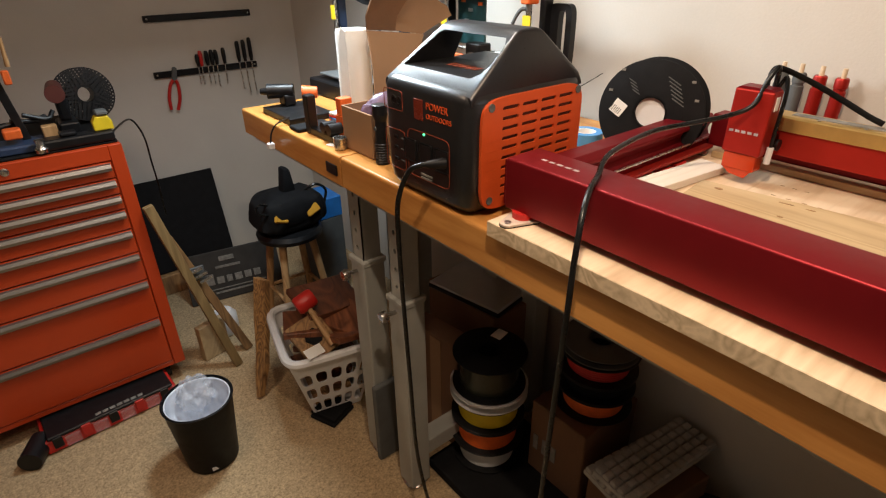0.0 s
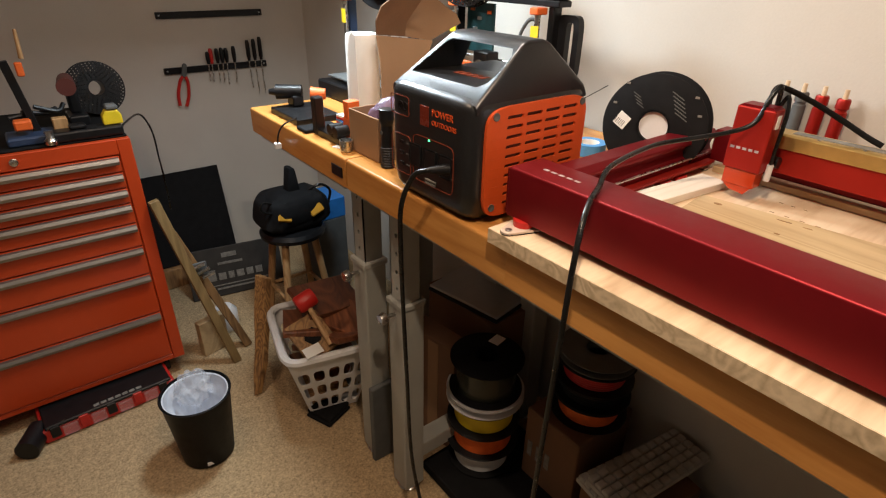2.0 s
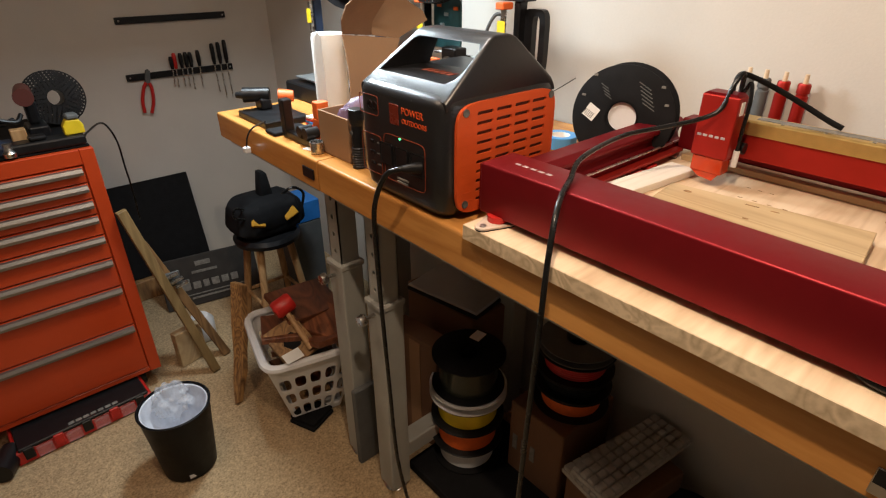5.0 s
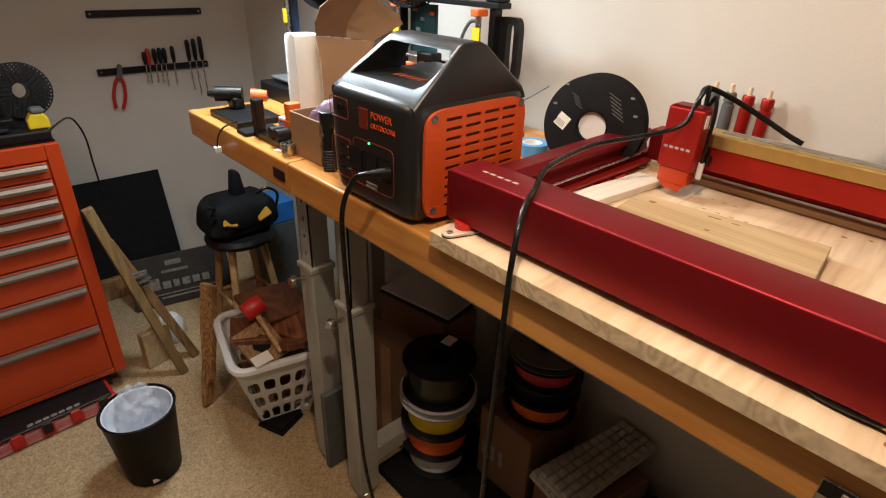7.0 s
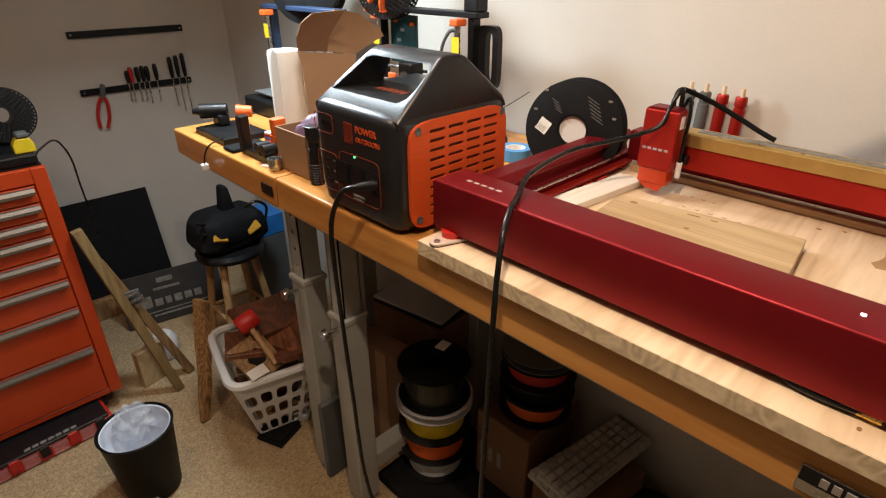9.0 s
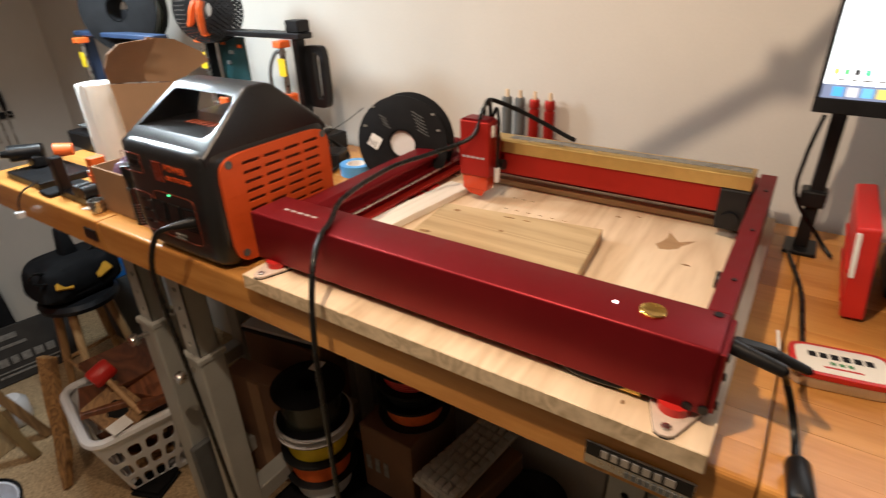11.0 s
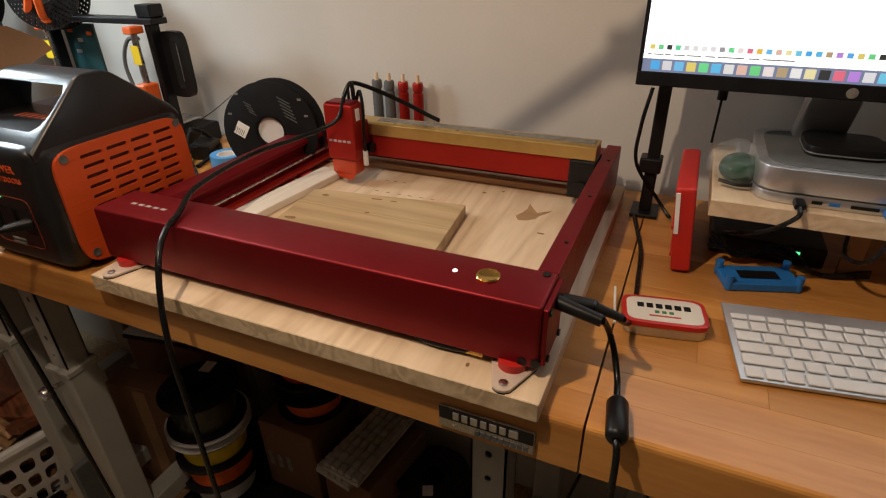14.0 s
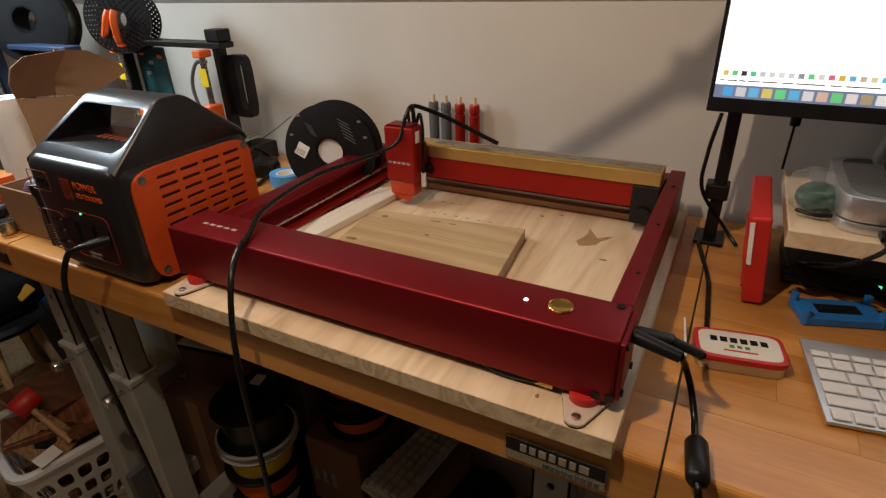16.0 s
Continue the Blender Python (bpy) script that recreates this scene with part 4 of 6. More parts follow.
riser = thing("desk_riser", "pale wooden monitor riser shelf on printed feet", "shelf", (0.44, -0.40, H))
part("shelf_board", bx(0.325, 0.565, -0.78, -0.098, 1.024, 1.046, 0.001), PINE, riser)
part("shelf_edge", bx(0.3235, 0.3248, -0.78, -0.098, 1.0245, 1.0455), PINE, riser)
for y in (-0.285, -0.345, -0.70):
    f = prism([(y - 0.012, H + 0.001), (y + 0.012, H + 0.001), (y + 0.012, 0.955), (y + 0.007, 0.960), (y + 0.007, 0.975), (y + 0.012, 0.980), (y + 0.012, 1.0), (y + 0.02, 1.004), (y + 0.02, 1.0238), (y - 0.02, 1.0238), (y - 0.02, 1.004), (y - 0.012, 1.0)], "x", 0.40, 0.406)
    part("slotted_foot", f, CARD, riser, "laser-cut wooden support")
red = thing("red_case", "upright red plastic case with a white label strip", "case", (0.42, -0.084, H))
rl = Matrix.Translation((0, 0.004, 0.0015)) @ about((0.42, -0.0715, H), -6, 0, 0)
part("shell", bx(0.328, 0.50, -0.0965, -0.0715, H + 0.001, 1.052, 0.003, 2, m=rl), RED, red)
part("label_strip", bx(0.3262, 0.3282, -0.078, -0.0725, 0.988, 1.046, m=rl), PAPER, red)
part("rib", bx(0.335, 0.49, -0.0715, -0.0690, 0.95, 0.955, m=rl), RED, red)
part("rib", bx(0.335, 0.49, -0.0715, -0.0690, 0.99, 0.995, m=rl), RED, red)
mini = thing("mini_computer", "silver mini computer stacked on a silver port hub", "computer", (0.43, -0.24, 1.046))
def rounded(x0, x1, y0, y1, z0, z1, power=6, bev=0.0015):
    return prism(ringed((x0 + x1) / 2, (y0 + y1) / 2, (x1 - x0) / 2, (y1 - y0) / 2, 36, power), "z", z0, z1, bev)
hub = part("hub", rounded(0.340, 0.520, -0.318, -0.142, 1.0465, 1.0595), SILVER, mini, "silver hub with ports", True)
part("gap", rounded(0.346, 0.514, -0.312, -0.148, 1.0595, 1.0615, bev=0), BLACK, mini)
part("case", rounded(0.340, 0.520, -0.318, -0.142, 1.0615, 1.091), SILVER, mini, "rounded silver computer case", True)
part("lid_inset", rounded(0.352, 0.508, -0.306, -0.154, 1.091, 1.0918, bev=0), DGREY, mini)
for (y0, y1, m) in [(-0.218, -0.207, BLACK), (-0.236, -0.225, BLUE), (-0.275, -0.247, BLACK)]:
    part("port", bx(0.3392, 0.3412, y0, y1, 1.0515, 1.0555), m, hub)
for (y, m) in [(-0.193, BLACK), (-0.284, BLUE)]:
    part("usb_plug", bx(0.318, 0.3390, y - 0.006, y + 0.006, 1.0495, 1.0575, 0.0015), m, hub, "plugged-in connector")
solid("hub_cable", tube([(0.318, -0.193, 1.053), (0.305, -0.190, 1.045), (0.312, -0.165, 1.02), (0.36, -0.14, 0.99), (0.42, -0.13, 0.96)], 0.003, 8), RUBBER, "black cable from the port hub", "cable", smooth=True)
solid("hub_cable", tube([(0.318, -0.284, 1.053), (0.305, -0.286, 1.04), (0.312, -0.275, 1.0), (0.35, -0.262, 0.985), (0.39, -0.268, 1.0)], 0.0028, 8), RUBBER, "black cable from the port hub", "cable", smooth=True)
drv = thing("card_reader", "flat black device lying on the mini computer", "device", (0.44, -0.25, 1.0918))
part("shell", rounded(0.395, 0.475, -0.285, -0.195, 1.0922, 1.105, 5), BLACK, drv, "", True)
part("trim", rounded(0.3945, 0.4755, -0.2855, -0.1945, 1.0955, 1.097, 5, 0), SILVER, drv)
gog = thing("green_goggles", "dark green laser goggles in a clear plastic bag", "goggles", (0.40, -0.125, 1.046))
gb = bmesh.new()
bmesh.ops.create_uvsphere(gb, u_segments=24, v_segments=14, radius=1)
gb.transform(Matrix.LocRotScale((0.40, -0.128, 1.066), None, (0.032, 0.026, 0.019)))
part("lens", gb, GREEN, gog, "dark green lens", True)
part("rim", tube([(0.372, -0.104, 1.056), (0.366, -0.128, 1.054), (0.372, -0.152, 1.056)], 0.0025, 8), BLACK, gog, "", True)
bag = bmesh.new()
bmesh.ops.create_icosphere(bag, subdivisions=4, radius=1)
for v in bag.verts:
    d = 1 + 0.16 * noise.noise(v.co * 2.6) + 0.12 * noise.noise(v.co * 6)
    v.co = Vector((0.402 + 0.046 * v.co.x * d, -0.124 + 0.036 * v.co.y * d, 1.0475 + max(0, 0.026 + 0.028 * v.co.z * d)))
part("bag", bag, FILM, gog, "crumpled clear plastic bag", True)
bl = thing("blue_bracket", "blue printed plastic tray with corner pins on the desk", "bracket", (0.34, -0.17, H))
bt = about((0.342, -0.175, H), 0, 0, 18)
bm = bx(0.318, 0.366, -0.222, -0.128, H + 0.001, H + 0.012, 0.001, m=bt)
tray = part("tray", bm, BLUE, bl)
for (x, y) in [(0.322, -0.218), (0.322, -0.132), (0.362, -0.218), (0.362, -0.132)]:
    bm = cy(bt @ Vector((x, y, H + 0.002)), bt @ Vector((x, y, H + 0.022)), 0.005, n=12)
    part("pin", bm, BLUE, tray)
part("recess", bx(0.332, 0.352, -0.20, -0.15, H + 0.0119, H + 0.0126, m=bt), BLACK, tray)
sbox = thing("black_switch_box", "black network box with a green light under the riser", "network box", (0.45, -0.2, H))
part("shell", bx(0.41, 0.53, -0.26, -0.115, H + 0.001, H + 0.030, 0.003, 2), BLACK, sbox)
part("light", bx(0.4085, 0.4102, -0.228, -0.222, H + 0.018, H + 0.022), LEDG, sbox, "green light")
for k in range(3):
    solid("loose_cable", tube([(0.36, -0.11, 0.985 - 0.01 * k), (0.38, -0.15, 0.945 + 0.006 * k), (0.395, -0.20, 0.966 - 0.008 * k), (0.385, -0.25, 0.936), (0.40, -0.31, 0.936 + 0.004 * k)], 0.0028, 8), RUBBER, "loose black cable under the riser", "cable", smooth=True, group="tangled cables")
pen = thing("pencil", "yellow pencil leaning under the riser", "pencil", (0.34, -0.36, H))
part("shaft", cy((0.31, -0.350, H + 0.004), (0.40, -0.365, H + 0.05), 0.0038, n=6), YELLOW, pen)
part("point", cy((0.31, -0.350, H + 0.004), (0.302, -0.3487, H + 0.0005), 0.0037, 0.0005, 6), PINE, pen)

kb = thing("keyboard", "thin silver keyboard with white keys on the desk", "keyboard", (0.19, -0.29, H))
kt = about((0.122, -0.15, H), 0, 0, 9)
kt = Matrix.Translation((0, 0, 0)) @ kt
KY1, KW, KX0, KD = -0.150, 0.284, 0.122, 0.130
part("plate", prism([(KX0, H + 0.002), (KX0 + KD, H + 0.011), (KX0 + KD, H + 0.015), (KX0, H + 0.006)], "y", KY1 - KW, KY1, 0.001), SILVER, kb).matrix_local = Matrix.Translation(-Vector((0.19, -0.29, H))) @ kt @ Matrix.Translation(Vector((0.19, -0.29, H)))
slope = math.atan2(0.009, KD)


def key(u, v, w, d):
    """A key cap; u along the row from the near end, v up the plate from the front."""
    bm = bx(-d / 2, d / 2, -w / 2, w / 2, 0, 0.0022, 0.0009, 1)
    m = kt @ Matrix.Translation((KX0 + v, KY1 - u, H + 0.0062 + v * math.tan(slope))) @ pose(0, 0, 0, 0, -math.degrees(slope), 0)
    bm.transform(m)
    part("key", bm, WHITEP, kb)


rows = [(0.012, [0.0165, 0.0165, 0.0165, 0.020, 0.088, 0.020, 0.0165, 0.0165, 0.0165, 0.0165]), (0.0315, [0.040] + [0.0165] * 10 + [0.040]), (0.0505, [0.031] + [0.0165] * 11 + [0.030]),
        (0.0695, [0.026] + [0.0165] * 12 + [0.017]), (0.0885, [0.0165] * 13 + [0.026]), (0.104, [0.0172] * 14)]
for v, ws_ in rows:
    u = 0.0065
    for w in ws_:
        if u + w < KW - 0.003:
            key(u + w / 2, v, w, 0.0155 if v < 0.1 else 0.009)
        u += w + 0.0026
tin = thing("mint_tin", "small red and cream mint tin on the desk", "tin", (0.195, -0.068, H))
tt = about((0.195, -0.068, H), 0, 0, 10)
def tin_ring(z0, z1, g, m, name, parent, label=""):
    bm = prism(ringed(0.197, -0.068, 0.029 - g, 0.0475 - g, 40, 6), "z", z0, z1, 0.0008)
    bm.transform(tt)
    return part(name, bm, m, parent, label, True)
base = tin_ring(H + 0.001, H + 0.0135, 0.0012, SILVER, "tin_base", tin, "bare metal lower half")
lid = tin_ring(H + 0.0137, H + 0.0205, 0.0, RED, "lid", tin, "red lid")
panel = tin_ring(H + 0.0204, H + 0.0210, 0.005, TINW, "lid_panel", tin)
for k in range(6):
    part("logo_bar", bx(0.199, 0.2085, -0.098 + 0.0105 * k, -0.0905 + 0.0105 * k, H + 0.0209, H + 0.0213, m=tt), BLACKM, panel)
for k in range(3):
    part("leaf_mark", bx(0.189, 0.194, -0.078 + 0.008 * k, -0.073 + 0.008 * k, H + 0.0209, H + 0.0213, m=tt), mat("mint_green", (0.03, 0.2, 0.06), 0.5) if k == 0 else bpy.data.materials["mint_green"], panel)
part("small_print", bx(0.182, 0.1845, -0.085, -0.05, H + 0.0209, H + 0.0213, m=tt), RED, panel)
solid("cotton_swab", cy((0.175, -0.016, H + 0.0025), (0.235, -0.006, H + 0.016), 0.0016, n=8), PAPER, "white cotton swab stick beside the tin", "swab", smooth=True)

# ---- far bench: box, printers, parts ----
cb = thing("cardboard_box", "open brown cardboard box with its flap raised", "box", (0.15, 1.08, H))
def wall_panel(x0, x1, y0, y1, z0, z1): return bx(x0, x1, y0, y1, z0, z1, 0.0008)
part("side", wall_panel(0.042, 0.046, 1.030, 1.142, H + 0.001, H + 0.088), CARD, cb)
part("side", wall_panel(0.246, 0.250, 1.030, 1.142, H + 0.001, H + 0.088), CARD, cb)
part("end", wall_panel(0.0462, 0.2458, 1.138, 1.142, H + 0.001, H + 0.088), CARD, cb)
part("end", wall_panel(0.0462, 0.2458, 1.030, 1.034, H + 0.001, H + 0.088), CARD, cb)
part("bottom", wall_panel(0.0462, 0.2458, 1.0342, 1.1378, H + 0.001, H + 0.005), CARD, cb)
def bent_flap(outline, y, lean, bow):
    """A cardboard panel drawn in x and z, curled in y as it rises."""
    own = prism(outline, "y", y, y + 0.004)
    bmesh.ops.triangulate(own, faces=own.faces[:])
    bmesh.ops.subdivide_edges(own, edges=own.edges[:], cuts=5, use_grid_fill=True)
    z0 = min(p[1] for p in outline)
    z1 = max(p[1] for p in outline)
    x0 = min(p[0] for p in outline)
    x1 = max(p[0] for p in outline)
    for v in own.verts:
        h, u = (v.co.z - z0) / (z1 - z0), (v.co.x - x0) / (x1 - x0)
        v.co.y += lean * h + bow * math.sin(math.pi * h) + 0.010 * math.sin(3.0 * u) + 0.003 * noise.noise(v.co * 18)
    return own


part("flap", bent_flap([(0.130, H + 0.086), (0.262, H + 0.086), (0.270, 1.10), (0.292, 1.128), (0.150, 1.146)], 1.150, 0.045, -0.006), CARD, cb, "lower half of the raised flap", True)
# this half faces away from the lamp; its shade is in the darker card colour
part("flap", bent_flap([(0.150, 1.147), (0.225, 1.139), (0.222, 1.168), (0.240, 1.226), (0.166, 1.222), (0.142, 1.205), (0.138, 1.176)], 1.196, -0.050, 0.004), CARD_S, cb, "upper half folded forward along a crease", True)
part("flap", bent_flap([(0.226, 1.139), (0.300, 1.126), (0.384, 1.160), (0.372, 1.180), (0.310, 1.214), (0.241, 1.226), (0.223, 1.168)], 1.195, -0.012, 0.010), CARD, cb, "side wing of the flap", True)
pbag = bmesh.new()
bmesh.ops.create_icosphere(pbag, subdivisions=4, radius=1)
for v in pbag.verts:
    d = 1 + 0.25 * noise.noise(v.co * 2.5) + 0.12 * noise.noise(v.co * 7)
    v.co = Vector((0.125 + 0.065 * v.co.x * d, 1.085 + 0.046 * v.co.y * d, H + 0.05 + 0.058 * v.co.z * d))
solid("plastic_bag", pbag, PURPLE, "crumpled dark purple plastic bag in the box", "bag", smooth=True)
roll = thing("paper_towel_roll", "white paper towel roll standing on the bench", "paper towel", (0.155, 1.27, H))
part("roll", lathe([(0.012, 0), (0.037, 0), (0.038, 0.01), (0.037, 0.205), (0.035, 0.212), (0.012, 0.212)], (0.155, 1.270, H + 0.001), n=40, closed=True), PAPER, roll, "", True)
part("loose_sheet", prism([(1.222, H + 0.003), (1.262, H + 0.003), (1.258, H + 0.190), (1.246, H + 0.222), (1.228, H + 0.214)], "x", 0.114, 0.1155), PAPER, roll, "loose hanging sheet")
solid("printed_block", prism(ringed(0.075, 1.19, 0.015, 0.013, 16, 5), "z", H + 0.055, H + 0.09, 0.002), ORANGE_P, "small orange printed block on a white box", "block")
solid("plastic_block", bx(0.06, 0.092, 1.175, 1.205, H + 0.001, H + 0.0548, 0.002), ORANGE_P, "orange plastic block standing on the bench", "block")
fl = thing("flashlight", "black ribbed metal flashlight standing on its end", "flashlight", (0.046, 1.005, H))
prof = [(0, 0), (0.0135, 0)]
for k in range(8):
    prof += [(0.0135, 0.004 + 0.005 * k), (0.0120, 0.0055 + 0.005 * k), (0.0120, 0.0075 + 0.005 * k)]
prof += [(0.0115, 0.05), (0.0110, 0.082), (0.0135, 0.090), (0.0145, 0.094), (0.0145, 0.112), (0.012, 0.113), (0, 0.113)]
part("barrel", lathe(prof, (0.046, 1.003, H + 0.001), n=28), BLACK, fl)
part("switch", cy((0.034, 1.003, H + 0.07), (0.0325, 1.003, H + 0.07), 0.004, n=12), DGREY, fl)
shot = solid("steel_cup", lathe([(0, 0), (0.0125, 0), (0.0135, 0.001), (0.0142, 0.024), (0.0130, 0.024), (0.0122, 0.003), (0, 0.003)], (0.028, 1.135, H + 0.001), n=28), STEEL, "small steel cup on the bench", "cup", smooth=True)
card = solid("paper_slip", bx(0.02, 0.055, 1.145, 1.185, H + 0.0005, H + 0.002, m=about((0.04, 1.17, 0), 0, 0, 20)), PAPER, "creased white paper slip on the bench", "paper")
br = thing("black_bracket", "black L-shaped printed bracket with two rollers", "bracket", (0.05, 1.24, H))
part("upright", bx(0.030, 0.052, 1.275, 1.297, H + 0.001, H + 0.085, 0.002), BLACK, br)
part("foot", bx(0.030, 0.052, 1.170, 1.274, H + 0.001, H + 0.017, 0.002), BLACK, br)
for y in (1.18, 1.205):
    part("roller", cy((0.026, y, H + 0.030), (0.056, y, H + 0.030), 0.0125, n=20), BLACK, br, "", True)
dr = thing("cordless_drill", "black and orange cordless tool lying on the bench", "power tool", (0.10, 1.42, H))
part("body", cy((0.045, 1.53, H + 0.052), (0.100, 1.495, H + 0.052), 0.019, 0.017, 20), BLACK, dr, "", True)
part("grip", bx(0.07, 0.10, 1.485, 1.525, H + 0.0165, H + 0.045, 0.005, 2), BLACK, dr)
part("orange_shell", cy((0.118, 1.483, H + 0.048), (0.150, 1.463, H + 0.046), 0.017, 0.014, 20), ORANGE_P, dr, "orange shell", True)
part("tray", bx(0.025, 0.14, 1.37, 1.53, H + 0.0005, H + 0.016, 0.002), BLACK, dr)
part("nose", cy((0.045, 1.53, H + 0.052), (0.030, 1.54, H + 0.052), 0.010, 0.007, 14), BLACK, dr)
ipt = thing("tablet_stand", "dark flat tray with a white plug lying on the bench edge", "tray", (0.04, 1.40, H))
part("plate", bx(0.012, 0.10, 1.30, 1.348, H + 0.001, H + 0.009, 0.002), BLACKM, ipt)
solid("white_lead", tube([(0.03, 1.38, H + 0.018), (0.0, 1.39, H + 0.005), (-0.014, 1.395, H - 0.015), (-0.018, 1.40, H - 0.04)], 0.002, 8), BLACK, "thin dark lead hanging over the bench edge", "cable", smooth=True)
solid("lead_plug", bx(-0.026, -0.010, 1.394, 1.408, H - 0.055, H - 0.040, 0.002), WHITEP, "white plug hanging over the bench edge", "plug")
for k, m in enumerate((RED, BLUE, RED, PAPER)):
    solid("magazine", bx(0.11 + 0.004 * k, 0.22 + 0.004 * k, 1.24, 1.345, H + 0.001 + 0.006 * k, H + 0.0066 + 0.006 * k, 0.0008, m=about((0.16, 1.29, 0), 0, 0, 6 * k - 8)), m, "flat red and blue package in a small stack", "package", group="stacked packages")


def printer(px, py, label, z_top, blue=False):
    """An open frame printer: base, bed, two columns with bright rods, top bar, extruder and wire loops."""
    p = thing("printer", label, "3d printer", (px, py, H), "printers on the bench")
    part("base", bx(px - 0.13, px + 0.13, py - 0.15, py + 0.15, H + 0.001, H + 0.045, 0.004), BLACK, p)
    part("bed", bx(px - 0.11, px + 0.11, py - 0.12, py + 0.12, H + 0.055, H + 0.060, 0.001), STEEL if not blue else DGREY, p, "flat steel print bed")
    for s in (-1, 1):
        part("column", bx(px - 0.012, px + 0.014, py + s * 0.158 - 0.008, py + s * 0.158 + 0.008, H + 0.001, z_top, 0.002), BLUE_F if blue else BLACK, p)
        part("rod", cy((px - 0.03, py + s * 0.138, H + 0.03), (px - 0.03, py + s * 0.138, z_top - 0.004), 0.0065, n=14), STEEL, p, "bright steel rod", True)
        part("bracket", bx(px - 0.045, px - 0.013, py + s * 0.138 - 0.012, py + s * 0.138 + 0.012, z_top - 0.016, z_top - 0.002, 0.002), ORANGE_P, p)
        part("tag", bx(px - 0.0375, px - 0.0365, py + s * 0.138 - 0.011, py + s * 0.138 + 0.011, z_top - 0.075, z_top - 0.038), YELLOW, p, "yellow tag")
    part("top_bar", bx(px - 0.020, px + 0.02, py - 0.185, py + 0.185, z_top, z_top + 0.012, 0.002), BLUE_F if blue else BLACK, p)
    for z in (H + 0.12, H + 0.155):
        part("cross_rod", cy((px - 0.03, py - 0.135, z), (px - 0.03, py + 0.135, z), 0.004, n=10), STEEL, p, "", True)
    ex = part("extruder", bx(px - 0.07, px - 0.032, py - 0.03, py + 0.02, H + 0.10, H + 0.175, 0.003), BLACK, p)
    part("fan_grille", cy((px - 0.071, py - 0.005, H + 0.14), (px - 0.074, py - 0.005, H + 0.14), 0.017, n=20), DGREY, ex)
    part("orange_mount", bx(px - 0.078, px - 0.0705, py + 0.02, py + 0.05, H + 0.11, H + 0.15, 0.002), ORANGE_P, ex)
    part("carriage", bx(px - 0.05, px - 0.012, py - 0.152, py - 0.124, H + 0.11, H + 0.165, 0.003), ORANGE_P, p)
    part("wire_loop", tube([(px - 0.02, py - 0.10, H + 0.10), (px - 0.02, py - 0.075, H + 0.19), (px - 0.02, py - 0.10, H + 0.245), (px - 0.01, py - 0.125, H + 0.25)], 0.004, 8), DGREY, p, "", True)
    return p


TEAL = mat("teal_board", (0.010, 0.050, 0.058), 0.45, var=0.3, scale=80)
BLUE_F = mat("dark_blue_frame", (0.02, 0.04, 0.09), 0.5)
pr = printer(0.455, 1.135, "open-frame black and orange printer behind the power station", 1.208)
# the black arch at the printer's near column
part("arch", with_holes(ringed(0.944, 1.128, 0.031, 0.066, 28, 5), [ringed(0.938, 1.130, 0.010, 0.050, 24, 5)], "x", 0.462, 0.478), BLACK, pr, "black looped frame plate")
board_p = part("control_board", bx(0.474, 0.480, 1.185, 1.285, 1.085, 1.200, 0.001), TEAL, pr, "dark teal circuit board")
for (y, z) in [(1.20, 1.18), (1.235, 1.165), (1.262, 1.185), (1.25, 1.14)]:
    part("component", bx(0.4705, 0.4742, y - 0.007, y + 0.007, z - 0.004, z + 0.004, 0.0005), ORANGE_P if z > 1.17 else SILVER, board_p)
part("motor", bx(0.44, 0.475, 0.955, 0.995, 1.2205, 1.245, 0.002), BLACK, pr)
printer(0.36, 1.52, "open-frame dark blue printer at the end of the bench", 1.20, True)


def mesh_spool(centre, axis, r, label, on=None):
    """A spool whose flanges are pierced like a grille."""
    s = thing("mesh_spool", label, "filament spool", centre, "pierced spools")
    a = Vector(axis).normalized()
    m = Matrix.Translation(centre) @ a.to_track_quat("Z", "Y").to_matrix().to_4x4()
    holes = []
    for q in range(7):
        rr = r * (0.40 + 0.088 * q)
        n = int(14 + 5 * q)
        for k in range(n):
            t = 2 * math.pi * (k + 0.5 * (q % 2)) / n
            holes.append(ringed(rr * math.cos(t), rr * math.sin(t), r * 0.030, r * 0.030, 6))
    outer = ringed(0, 0, r, r, 48)
    for h0 in (-0.028, 0.024):
        bm = with_holes(outer, holes + [ringed(0, 0, r * 0.28, r * 0.28, 24)], "z", h0, h0 + 0.004)
        bm.transform(m)
        part("pierced_flange", bm, BLACK, s)
    part("hub", lathe([(r * 0.28, -0.028), (r * 0.33, -0.028), (r * 0.33, 0.028), (r * 0.28, 0.028)], centre, a, 30, True), BLACK, s, "", True)
    return s


ms = mesh_spool((0.44, 1.245, 1.262), (-0.86, -0.50, 0.1), 0.072, "black pierced spool held above the printer by orange arms")
part("winding", lathe([(0.026, -0.022), (0.046, -0.022), (0.046, 0.02), (0.026, 0.02)], (0.44, 1.245, 1.262), (-0.86, -0.50, 0.1), 36, True), BLACKM, ms, "", True)
for k in (0, 1):
    part("orange_arm", tube([(0.415, 1.236 + 0.055 * k, 1.2105), (0.402, 1.226 + 0.05 * k, 1.222), (0.394, 1.214 + 0.035 * k, 1.245), (0.392, 1.208 + 0.025 * k, 1.268), (0.398, 1.206 + 0.02 * k, 1.284)], 0.0075, 8, flat=0.7), ORANGE_P, ms, "curved orange holder arm", True)
    part("arm_clip", bx(0.405, 0.432, 1.224 + 0.055 * k, 1.248 + 0.055 * k, 1.2075, 1.215, 0.002), ORANGE_P, ms)
